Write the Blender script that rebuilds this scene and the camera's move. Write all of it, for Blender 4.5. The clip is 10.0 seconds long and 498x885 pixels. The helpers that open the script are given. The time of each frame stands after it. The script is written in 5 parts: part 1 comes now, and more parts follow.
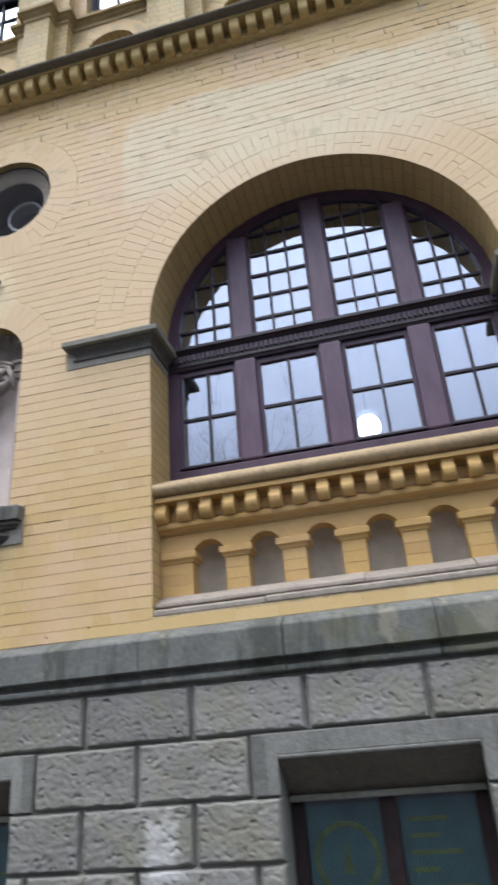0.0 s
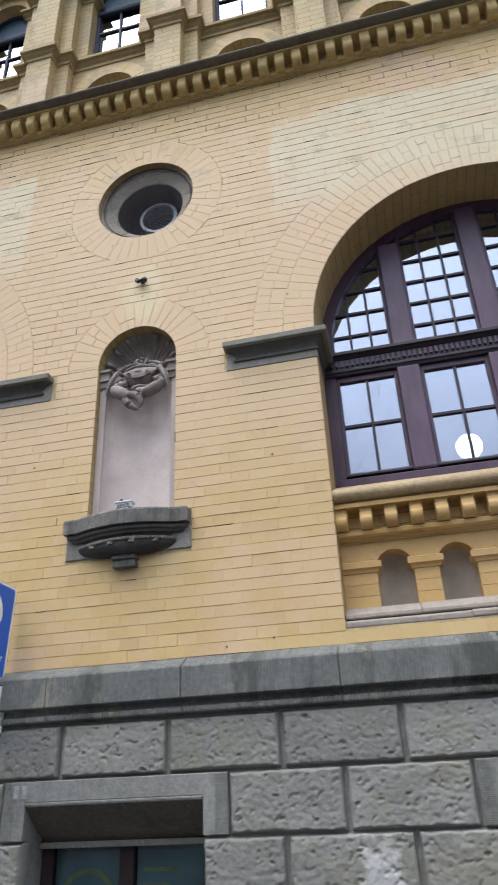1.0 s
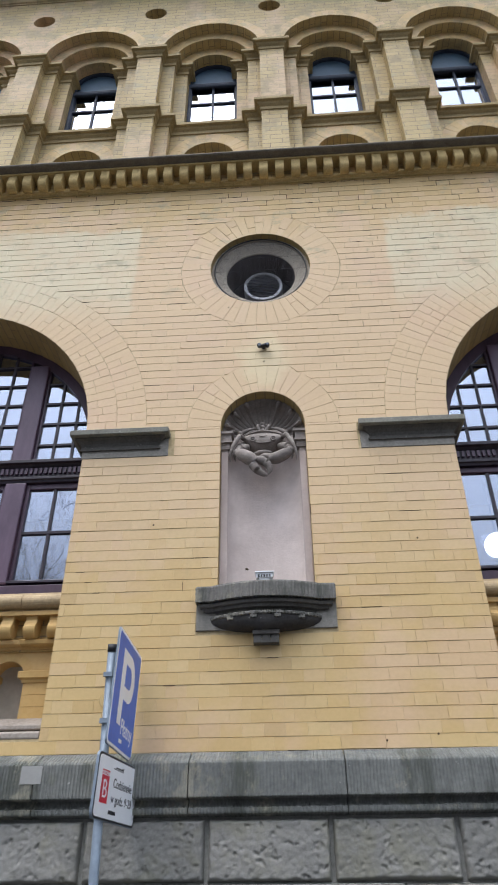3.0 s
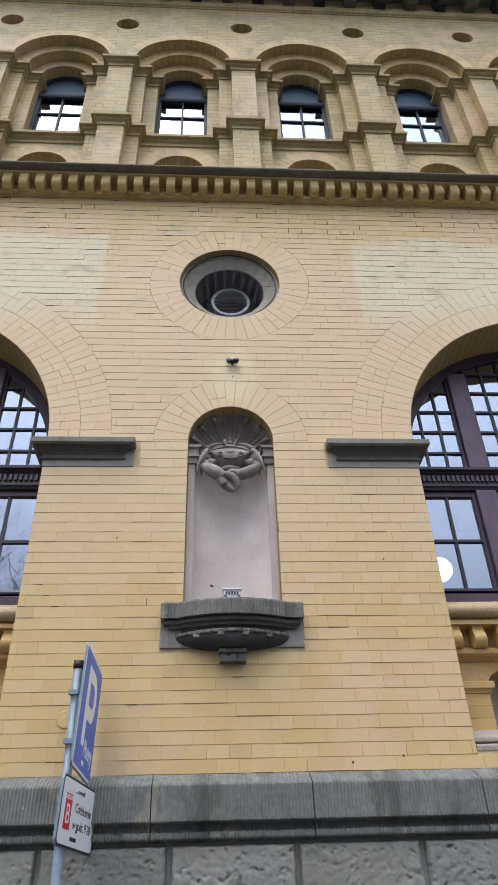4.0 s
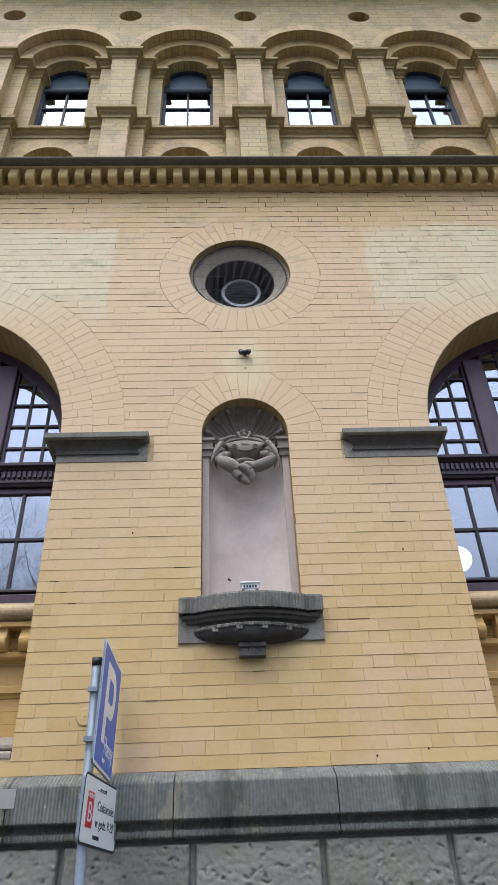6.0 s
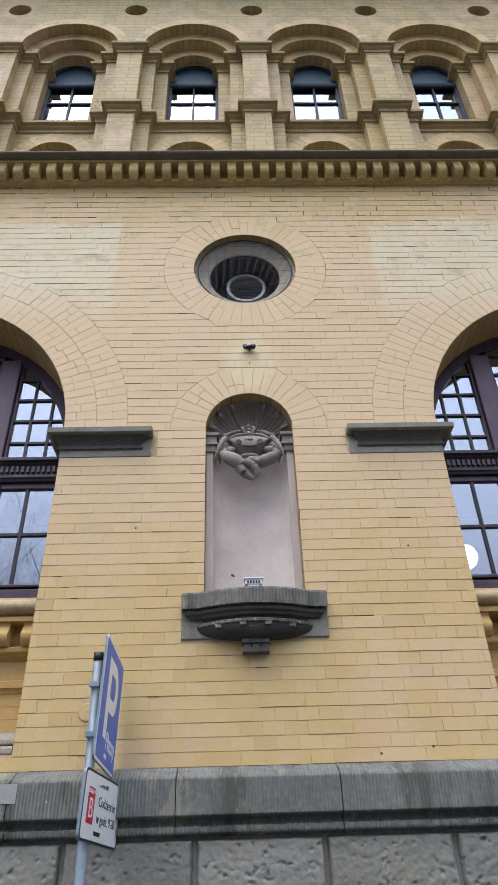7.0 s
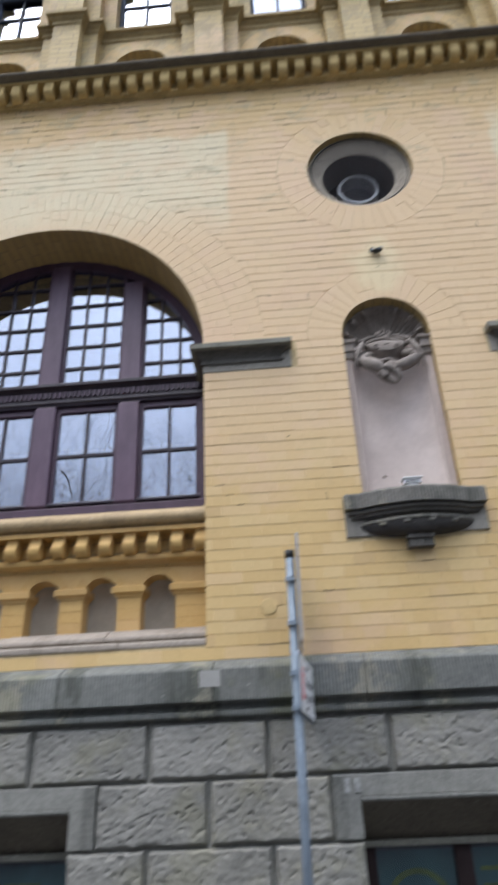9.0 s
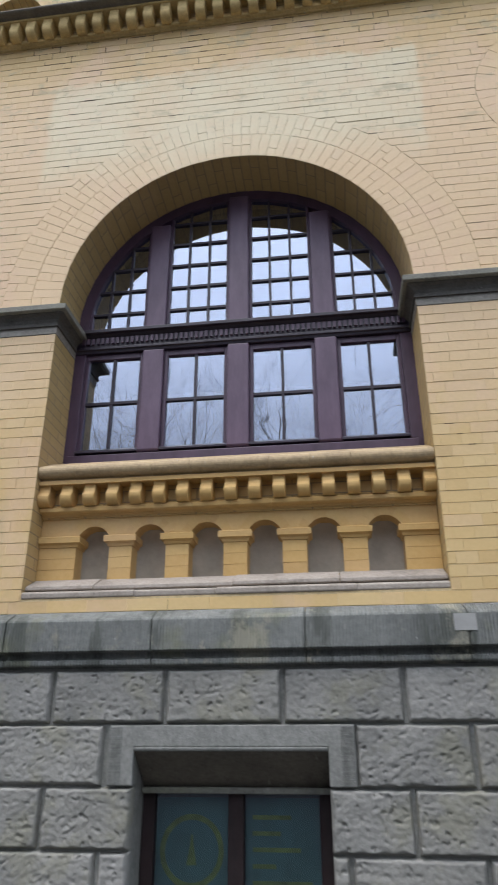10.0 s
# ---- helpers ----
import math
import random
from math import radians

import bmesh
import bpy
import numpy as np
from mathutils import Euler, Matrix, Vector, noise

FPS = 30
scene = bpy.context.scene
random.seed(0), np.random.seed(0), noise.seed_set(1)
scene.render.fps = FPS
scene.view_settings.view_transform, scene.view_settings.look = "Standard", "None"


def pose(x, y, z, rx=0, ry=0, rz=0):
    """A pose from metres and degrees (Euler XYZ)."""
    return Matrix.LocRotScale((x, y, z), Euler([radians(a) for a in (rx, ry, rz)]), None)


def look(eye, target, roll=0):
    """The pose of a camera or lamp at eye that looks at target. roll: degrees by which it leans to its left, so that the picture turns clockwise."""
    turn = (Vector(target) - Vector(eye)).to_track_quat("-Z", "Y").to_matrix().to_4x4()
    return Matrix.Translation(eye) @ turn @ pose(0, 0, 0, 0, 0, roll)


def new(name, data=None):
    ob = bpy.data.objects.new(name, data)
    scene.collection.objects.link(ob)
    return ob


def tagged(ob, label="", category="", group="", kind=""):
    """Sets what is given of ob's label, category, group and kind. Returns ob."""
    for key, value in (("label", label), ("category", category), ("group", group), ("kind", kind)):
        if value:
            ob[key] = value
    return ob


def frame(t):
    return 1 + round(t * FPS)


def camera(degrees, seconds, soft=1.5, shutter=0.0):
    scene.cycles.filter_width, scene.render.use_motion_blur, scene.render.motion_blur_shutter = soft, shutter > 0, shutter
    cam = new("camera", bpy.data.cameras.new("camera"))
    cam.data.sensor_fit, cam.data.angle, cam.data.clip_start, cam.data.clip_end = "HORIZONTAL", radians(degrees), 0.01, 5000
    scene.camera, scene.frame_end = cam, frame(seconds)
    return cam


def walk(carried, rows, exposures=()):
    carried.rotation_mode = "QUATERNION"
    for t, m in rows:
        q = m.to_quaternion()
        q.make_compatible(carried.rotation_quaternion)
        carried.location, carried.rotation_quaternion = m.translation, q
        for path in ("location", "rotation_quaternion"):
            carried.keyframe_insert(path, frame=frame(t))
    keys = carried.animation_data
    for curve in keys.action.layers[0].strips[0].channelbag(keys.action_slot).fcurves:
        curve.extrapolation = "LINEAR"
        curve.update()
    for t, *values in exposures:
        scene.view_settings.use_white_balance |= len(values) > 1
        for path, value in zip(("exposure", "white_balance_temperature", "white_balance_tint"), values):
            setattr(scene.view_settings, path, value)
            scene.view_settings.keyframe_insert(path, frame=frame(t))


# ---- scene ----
cam = camera(40.6, 10.0, soft=1.2, shutter=0.4)
PATH = [
    (0, (2.995, -4.084, 1.599), (2.616, -2.318, 2.459), -4.6),
    (0.5, (2.398, -4.126, 1.621), (1.966, -2.414, 2.562), -4.3),
    (1, (1.747, -4.138, 1.618), (1.375, -2.406, 2.547), -2.6),
    (1.5, (1.199, -4.203, 1.647), (0.868, -2.486, 2.618), -1.4),
    (2, (0.735, -4.233, 1.687), (0.518, -2.507, 2.672), -2.2),
    (2.5, (0.354, -4.303, 1.692), (0.124, -2.614, 2.738), -0.3),
    (3, (0.122, -4.259, 1.711), (0.024, -2.599, 2.822), -0.5),
    (4.5, (-0.229, -4.178, 1.726), (-0.096, -2.551, 2.882), -2.0),
    (5, (-0.241, -4.144, 1.740), (-0.142, -2.489, 2.858), -2.3),
    (5.5, (-0.201, -4.144, 1.742), (-0.12, -2.505, 2.884), -2.6),
    (7, (-0.157, -4.098, 1.742), (-0.105, -2.455, 2.880), -1.9),
    (7.5, (-0.158, -4.061, 1.736), (-0.102, -2.42, 2.877), -2.1),
    (8, (-0.227, -4.097, 1.723), (-0.138, -2.465, 2.875), -1.9),
    (8.5, (-0.44, -4.173, 1.698), (-0.378, -2.504, 2.798), -4.5),
    (9, (-0.863, -4.185, 1.659), (-0.96, -2.417, 2.589), -2.6),
    (9.5, (-1.484, -4.148, 1.690), (-1.741, -2.313, 2.444), -1.2),
    (10, (-2.067, -4.099, 1.691), (-2.308, -2.28, 2.489), -0.1),
]
walk(cam, [(t, look(eye, target, roll)) for t, eye, target, roll in PATH], exposures=[(0.0, 0.46), (0.5, 0.56), (1.0, 0.47), (2.0, 0.43), (4.5, 0.40), (8.0, 0.40), (9.0, 0.40), (10.0, 0.34)])

# ---- light: an overcast day ----
world = bpy.data.worlds.new("world")
scene.world = world
world.use_nodes = True
wn, wl = world.node_tree.nodes, world.node_tree.links
wn.clear()
w_out, w_bg, w_sky, w_mix = (wn.new(k) for k in ("ShaderNodeOutputWorld", "ShaderNodeBackground", "ShaderNodeTexSky", "ShaderNodeMix"))
w_sky.sky_type, w_sky.sun_disc = "NISHITA", False
w_sky.sun_elevation, w_sky.sun_rotation = radians(66), radians(215)
w_sky.dust_density = 3.0
w_mix.data_type = "RGBA"
w_mix.inputs[0].default_value = 0.72
w_mix.inputs[7].default_value = (10.9, 12.1, 14.2, 1)
wl.new(w_sky.outputs[0], w_mix.inputs[6])
# an overcast dome, brightest overhead; rim dimmed for unseen houses and trees, deepening undersides
w_tc, w_xyz, w_ramp, w_mul = (wn.new(k) for k in ("ShaderNodeTexCoord", "ShaderNodeSeparateXYZ", "ShaderNodeMapRange", "ShaderNodeVectorMath"))
w_mul.operation = "SCALE"
w_ramp.inputs[1].default_value, w_ramp.inputs[2].default_value, w_ramp.inputs[3].default_value, w_ramp.inputs[4].default_value = 0.10, 1.0, 0.035, 1.72
wl.new(w_tc.outputs["Generated"], w_xyz.inputs[0])
wl.new(w_xyz.outputs[2], w_ramp.inputs[0])
wl.new(w_mix.outputs[2], w_mul.inputs[0])
wl.new(w_ramp.outputs[0], w_mul.inputs[3])
wl.new(w_mul.outputs[0], w_bg.inputs[0])
wl.new(w_bg.outputs[0], w_out.inputs[0])
w_bg.inputs[1].default_value = 0.145
sun = new("sun", bpy.data.lights.new("sun", "SUN"))
sun.data.energy, sun.data.angle, sun.data.color = 1.1, radians(30), (1.0, 0.97, 0.92)
sun.matrix_world = look((-7, -10, 28), (0, 0, 0))


# ---- materials ----
class Mat:
    """A node material with a principled shader and a few short ways to wire it."""

    def __init__(self, name, color=(0.5, 0.5, 0.5), rough=0.7, metal=0.0):
        self.m = bpy.data.materials.new(name)
        self.m.use_nodes = True
        self.n, self.l = self.m.node_tree.nodes, self.m.node_tree.links
        self.p = self.n["Principled BSDF"]
        self.p.inputs["Base Color"].default_value = (*color, 1)
        self.p.inputs["Roughness"].default_value = rough
        self.p.inputs["Metallic"].default_value = metal
        self.pos = self.n.new("ShaderNodeNewGeometry").outputs["Position"]

    def noise(self, scale, detail=4.0, rough=0.6, vec=None, stretch=None):
        t = self.n.new("ShaderNodeTexNoise")
        t.inputs["Scale"].default_value, t.inputs["Detail"].default_value, t.inputs["Roughness"].default_value = scale, detail, rough
        v = vec or self.pos
        if stretch:
            v = self.vmul(v, stretch)
        self.l.new(v, t.inputs["Vector"])
        return t.outputs["Fac"]

    def vmul(self, v, k):
        t = self.n.new("ShaderNodeVectorMath")
        t.operation = "MULTIPLY"
        self.l.new(v, t.inputs[0])
        t.inputs[1].default_value = k
        return t.outputs[0]

    def math(self, op, a, b=0.0, c=0.0):
        t = self.n.new("ShaderNodeMath")
        t.operation = op
        for k, v in enumerate((a, b, c)):
            if isinstance(v, (int, float)):
                t.inputs[k].default_value = v
            else:
                self.l.new(v, t.inputs[k])
        return t.outputs[0]

    def ramp(self, fac, stops):
        t = self.n.new("ShaderNodeValToRGB")
        e = t.color_ramp.elements
        while len(e) < len(stops):
            e.new(0.5)
        for k, (at, col) in enumerate(stops):
            e[k].position, e[k].color = at, (*col, 1)
        self.l.new(fac, t.inputs[0])
        return t.outputs[0]

    def step(self, fac, lo, hi):
        t = self.n.new("ShaderNodeMapRange")
        t.interpolation_type = "SMOOTHSTEP"
        t.inputs[1].default_value, t.inputs[2].default_value = lo, hi
        self.l.new(fac, t.inputs[0])
        return t.outputs[0]

    def mix(self, fac, a, b, mode="MIX"):
        t = self.n.new("ShaderNodeMix")
        t.data_type, t.blend_type = "RGBA", mode
        for k, v in ((0, fac), (6, a), (7, b)):
            if isinstance(v, (int, float)):
                t.inputs[k].default_value = v
            elif isinstance(v, tuple):
                t.inputs[k].default_value = (*v, 1)
            else:
                self.l.new(v, t.inputs[k])
        return t.outputs[2]

    def xyz(self, v=None):
        t = self.n.new("ShaderNodeSeparateXYZ")
        self.l.new(v or self.pos, t.inputs[0])
        return t.outputs

    def color(self, out):
        self.l.new(out, self.p.inputs["Base Color"])
        return self

    def rough(self, out):
        self.l.new(out, self.p.inputs["Roughness"])
        return self

    def bump(self, height, dist=0.003, strength=1.0):
        t = self.n.new("ShaderNodeBump")
        t.inputs["Strength"].default_value, t.inputs["Distance"].default_value = strength, dist
        self.l.new(height, t.inputs["Height"])
        self.l.new(t.outputs[0], self.p.inputs["Normal"])
        return self

    def each(self):
        """A random number for each piece, be it an object or an island of a mesh."""
        a = self.n.new("ShaderNodeObjectInfo").outputs["Random"]
        b = self.n.new("ShaderNodeNewGeometry").outputs["Random Per Island"]
        return self.math("FRACT", self.math("ADD", a, self.math("MULTIPLY", b, 7.31)))


def brick_colour(k, base, bleach=1.0):
    """Stains of the old yellow brickwork: pale bloom over the arches, soot in streaks, warm and pink patches."""
    x, y, z = k.xyz()
    wob = k.noise(1.6, 5)
    mid = k.math("MULTIPLY", k.step(k.math("ADD", z, k.math("MULTIPLY", wob, 1.2)), 3.7, 5.2), k.step(k.math("ADD", z, wob), 8.2, 7.0))
    base = k.mix(k.math("MULTIPLY", mid, 0.62 * bleach), base, (0.745, 0.548, 0.37))
    pink = k.step(k.noise(0.9, 4), 0.50, 0.64)
    base = k.mix(k.math("MULTIPLY", pink, 0.12 + 0.36 * bleach), base, (0.70, 0.475, 0.325))
    hx, hz = k.math("MULTIPLY", x, 1.0), k.math("MULTIPLY", k.math("SUBTRACT", z, 5.38), 0.75)
    halo = k.math("ADD", k.math("SQRT", k.math("ADD", k.math("MULTIPLY", hx, hx), k.math("MULTIPLY", hz, hz))), k.math("MULTIPLY", k.noise(5, 5), 0.3))
    base = k.mix(k.math("MULTIPLY", k.step(halo, 0.40, 0.26), 0.7 * bleach), base, (0.77, 0.65, 0.40))
    # two pale scrubbed fields above the great windows, with fairly straight edges
    ax = k.math("ADD", k.math("ABSOLUTE", x), k.math("MULTIPLY", k.math("SUBTRACT", k.noise(3.0, 5, 0.7), 0.5), 0.22))
    az = k.math("ADD", z, k.math("MULTIPLY", k.math("SUBTRACT", k.noise(2.2, 6, 0.75), 0.5), 0.55))
    field = k.math("MULTIPLY", k.math("MULTIPLY", k.step(ax, 1.13, 1.20), k.step(ax, 4.45, 4.35)), k.math("MULTIPLY", k.step(az, 7.20, 7.08), k.step(az, 5.75, 6.35)))
    field = k.math("MULTIPLY", field, k.math("ADD", 0.55, k.math("MULTIPLY", k.step(k.noise(1.9, 5, 0.7), 0.36, 0.58), 0.45)))
    base = k.mix(k.math("MULTIPLY", field, 0.74 * bleach), base, (0.715, 0.655, 0.455))
    lichen = k.math("MULTIPLY", k.step(k.noise(4.6, 6, 0.7, stretch=(0.7, 1, 1.0)), 0.54, 0.66), k.step(z, 6.0, 6.4))
    base = k.mix(k.math("MULTIPLY", lichen, 0.5), base, (0.34, 0.31, 0.19))
    # soot and run-off
    soot = k.step(k.noise(1.3, 6, 0.7, stretch=(1.0, 1.0, 0.45)), 0.60, 0.76)
    base = k.mix(k.math("MULTIPLY", soot, 0.34), base, (0.34, 0.28, 0.18))
    grime = k.math("MULTIPLY", k.step(k.noise(3.1, 7, 0.72), 0.46, 0.66), k.step(z, 7.75, 8.3))
    base = k.mix(k.math("MULTIPLY", grime, 0.70), base, (0.29, 0.225, 0.12))
    blot = k.step(k.noise(5.5, 5, 0.7), 0.62, 0.74)
    base = k.mix(k.math("MULTIPLY", blot, 0.30), base, (0.50, 0.34, 0.13))
    fine = k.noise(38, 3)
    return k.mix(0.09, base, k.ramp(fine, [(0.3, (0.36, 0.28, 0.17)), (0.62, (0.74, 0.58, 0.36))]), "MIX")


def brick_material(name="yellow_brick", bleach=1.0, tone=(1.0, 1.0, 1.0)):
    k = Mat(name, rough=0.62)
    r = k.each()
    base = k.ramp(r, [(0.0, (0.60, 0.405, 0.168)), (0.25, (0.645, 0.445, 0.188)), (0.5, (0.622, 0.425, 0.176)), (0.75, (0.655, 0.468, 0.215)), (0.93, (0.65, 0.45, 0.225)), (1.0, (0.56, 0.38, 0.168))])
    base = k.mix(1.0, base, tone, "MULTIPLY")
    k.color(brick_colour(k, base, bleach))
    return k.bump(k.mix(0.7, k.noise(60, 3), k.noise(11, 3)), 0.004, 0.28).m


def brick_far_material(name="yellow_brick_coursed", bleach=1.0, c1=(0.475, 0.345, 0.142), c2=(0.545, 0.408, 0.180)):
    """Brickwork whose courses are too fine to be pieces."""
    k = Mat(name, rough=0.65)
    x, y, z = k.xyz()
    c = k.n.new("ShaderNodeCombineXYZ")
    # courses run along the face; on jambs and soffits the bricks turn with it
    nx, ny, nz = k.xyz(k.n.new("ShaderNodeNewGeometry").outputs["True Normal"])
    flat_on, overhead = k.math("GREATER_THAN", k.math("ABSOLUTE", ny), 0.5), k.math("GREATER_THAN", k.math("ABSOLUTE", nz), 0.72)
    rise = k.math("SUBTRACT", z, 2.395)
    k.l.new(k.math("ADD", y, k.math("MULTIPLY", flat_on, k.math("SUBTRACT", x, y))), c.inputs[0])
    k.l.new(k.math("ADD", rise, k.math("MULTIPLY", overhead, k.math("SUBTRACT", x, rise))), c.inputs[1])
    b = k.n.new("ShaderNodeTexBrick")
    k.l.new(c.outputs[0], b.inputs["Vector"])
    for name, v in (("Scale", 1.0), ("Mortar Size", 0.0045), ("Mortar Smooth", 0.25), ("Brick Width", 0.26), ("Row Height", 0.076833), ("Bias", 0.0)):
        b.inputs[name].default_value = v
    b.inputs["Color1"].default_value = (*c1, 1)
    b.inputs["Color2"].default_value = (*c2, 1)
    b.inputs["Mortar"].default_value = (0.24, 0.175, 0.09, 1)
    k.color(brick_colour(k, b.outputs["Color"], bleach))
    inv = k.math("SUBTRACT", 1.0, b.outputs["Fac"])
    return k.bump(k.math("ADD", inv, k.math("MULTIPLY", k.noise(50, 3), 0.3)), 0.004, 0.6).m


def stone_material(name, dark, light, scale=6.0, tool=0.0, rough=0.8, mossy=0.0, streaks=0.5, grain=0.35):
    k = Mat(name, rough=rough)
    base = k.ramp(k.noise(scale, 6, 0.65), [(0.28, dark), (0.72, light)])
    base = k.mix(grain, base, k.ramp(k.noise(scale * 11, 3), [(0.3, tuple(v * 0.55 for v in dark)), (0.7, tuple(min(1, v * 1.15) for v in light))]))
    base = k.mix(min(0.5, grain * 1.5), base, k.ramp(k.noise(scale * 2.7, 7, 0.75), [(0.32, (0.45, 0.45, 0.44)), (0.5, (1.0, 1.0, 1.0)), (0.66, (1.0, 1.0, 1.0))]), "MULTIPLY")
    streak = k.step(k.noise(2.2, 5, 0.7, stretch=(1.6, 1.0, 0.35)), 0.54, 0.70)
    base = k.mix(k.math("MULTIPLY", streak, streaks), base, tuple(v * 0.5 for v in dark))
    if mossy:
        base = k.mix(k.math("MULTIPLY", k.step(k.noise(1.7, 4), 0.55, 0.68), mossy), base, (0.17, 0.17, 0.07))
    spots = k.step(k.noise(30, 2), 0.74, 0.78)
    base = k.mix(k.math("MULTIPLY", spots, 0.6), base, (0.55, 0.54, 0.5))
    scr = k.step(k.noise(9, 2, 0.5, stretch=(2.2, 1.0, 0.8)), 0.735, 0.76)
    base = k.mix(k.math("MULTIPLY", scr, 0.25), base, (0.5, 0.48, 0.44))
    r = k.each()
    base = k.mix(0.22, base, k.ramp(r, [(0.0, tuple(v * 0.7 for v in dark)), (1.0, light)]))
    h = k.noise(70, 5)
    if tool:
        damp = k.step(k.noise(1.5, 6, 0.7, stretch=(2.6, 1.0, 0.5)), 0.51, 0.63)
        base = k.mix(k.math("MULTIPLY", damp, 0.72), base, (0.058, 0.064, 0.05))
        lime = k.step(k.noise(2.1, 6, 0.75, stretch=(1.4, 1.0, 0.9)), 0.53, 0.64)
        base = k.mix(k.math("MULTIPLY", lime, 0.62), base, (0.35, 0.325, 0.25))
        x, y, z = k.xyz()
        comb = k.math("SINE", k.math("MULTIPLY", k.math("ADD", x, k.math("MULTIPLY", k.noise(5, 2), 0.02)), tool))
        h = k.math("ADD", k.math("MULTIPLY", h, 0.6), k.math("MULTIPLY", comb, 0.6))
    return k.color(base).bump(h, 0.004, 0.8).m


def painted_wood(name, c1, c2, rough=0.42):
    k = Mat(name, rough=rough)
    base = k.ramp(k.noise(9, 5, 0.7, stretch=(1, 1, 0.3)), [(0.3, c1), (0.75, c2)])
    return k.color(base).rough(k.math("ADD", k.math("MULTIPLY", k.noise(14, 3), 0.25), rough - 0.1)).bump(k.noise(45, 3, stretch=(1, 1, 0.2)), 0.0015, 0.5).m


def glass_material(name, gloss=0.42, tint=(0.75, 0.8, 0.82)):
    """Old double glazing: a strong clear reflection over a dim view into the room."""
    m = bpy.data.materials.new(name)
    m.use_nodes = True
    n, l = m.node_tree.nodes, m.node_tree.links
    n.clear()
    out, mx, tr, gl = (n.new(t) for t in ("ShaderNodeOutputMaterial", "ShaderNodeMixShader", "ShaderNodeBsdfTransparent", "ShaderNodeBsdfGlossy"))
    tr.inputs[0].default_value = (*tint, 1)
    gl.inputs["Color"].default_value = (0.80, 0.845, 1.0, 1)
    gl.inputs["Roughness"].default_value = 0.0
    t = n.new("ShaderNodeTexNoise")
    t.inputs["Scale"].default_value, t.inputs["Detail"].default_value = 2.4, 1.0
    g = n.new("ShaderNodeNewGeometry")
    l.new(g.outputs["Position"], t.inputs["Vector"])
    b = n.new("ShaderNodeBump")
    b.inputs["Strength"].default_value, b.inputs["Distance"].default_value = 0.25, 0.01
    l.new(t.outputs["Fac"], b.inputs["Height"])
    l.new(b.outputs[0], gl.inputs["Normal"])
    mx.inputs[0].default_value = gloss
    l.new(tr.outputs[0], mx.inputs[1])
    l.new(gl.outputs[0], mx.inputs[2])
    l.new(mx.outputs[0], out.inputs[0])
    return m


def plain(name, c, rough=0.6, metal=0.0, var=0.12, scale=8.0, dist=0.001):
    k = Mat(name, rough=rough, metal=metal)
    base = k.ramp(k.noise(scale, 5, 0.65), [(0.3, tuple(v * (1 - var) for v in c)), (0.7, tuple(min(1, v * (1 + var)) for v in c))])
    return k.color(base).bump(k.noise(scale * 7, 3), dist, 0.5).m


BRICK = brick_material()
BRICK_FAR = brick_far_material()
# arch reveals: unbleached brick, darkened as a shaded copy of the wall's brick
BRICK_REVEAL = brick_far_material("shaded_reveal_brick", 0.0, (0.41, 0.28, 0.105), (0.47, 0.325, 0.13))
# apron brick: golden and unbleached, toned down for the sill's and jambs' shade
BRICK_GOLD = brick_material("shaded_golden_brick", 0.0, (0.88, 0.78, 0.57))
BRICK_GOLD_FAR = brick_far_material("golden_brick_coursed", 0.0, (0.47, 0.305, 0.105), (0.53, 0.355, 0.13))


def mortar_material():
    """Lime mortar, sound and pale lower down, washed out and darker in the upper courses."""
    k = Mat("mortar", rough=0.95)
    x, y, z = k.xyz()
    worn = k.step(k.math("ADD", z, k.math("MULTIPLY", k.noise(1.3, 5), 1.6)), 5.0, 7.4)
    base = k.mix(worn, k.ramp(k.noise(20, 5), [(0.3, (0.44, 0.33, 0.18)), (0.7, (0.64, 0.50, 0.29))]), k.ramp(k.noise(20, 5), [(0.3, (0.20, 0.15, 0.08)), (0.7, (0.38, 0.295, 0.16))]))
    return k.color(base).bump(k.noise(140, 3), 0.004, 0.5).m


MORTAR = mortar_material()
STONE_GREY = stone_material("grey_sandstone", (0.108, 0.114, 0.108), (0.262, 0.266, 0.246), 3.0, tool=330.0, mossy=0.6)
STONE_DARK = stone_material("weathered_sandstone", (0.112, 0.110, 0.090), (0.245, 0.236, 0.195), 5.0, mossy=0.35)
STONE_SHELF = stone_material("blackened_sandstone", (0.098, 0.093, 0.083), (0.235, 0.222, 0.200), 5.0, tool=300.0)
STONE_SHELF_PLAIN = stone_material("dark_moulded_sandstone", (0.066, 0.061, 0.053), (0.160, 0.148, 0.130), 6.0)
# bowl's underside: soot, with the shade of its downward face also in the colour
STONE_SOOT_SHADE = stone_material("soot_and_shade_sandstone", (0.026, 0.023, 0.022), (0.072, 0.066, 0.062), 6.0)
STONE_PANEL = stone_material("mauve_sandstone", (0.45, 0.37, 0.335), (0.76, 0.655, 0.61), 2.4, streaks=0.24, grain=0.07)
STONE_CRAB = stone_material("carved_sandstone", (0.135, 0.112, 0.10), (0.40, 0.345, 0.305), 7.0, streaks=0.3, grain=0.2)
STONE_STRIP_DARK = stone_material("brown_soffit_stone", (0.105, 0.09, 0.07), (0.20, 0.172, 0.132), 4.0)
STONE_IMPOST = stone_material("soot_green_sandstone", (0.125, 0.122, 0.100), (0.30, 0.288, 0.240), 7.0, mossy=0.2)
STONE_BLOCK = stone_material("grey_brown_sandstone", (0.21, 0.192, 0.165), (0.35, 0.325, 0.285), 4.0)
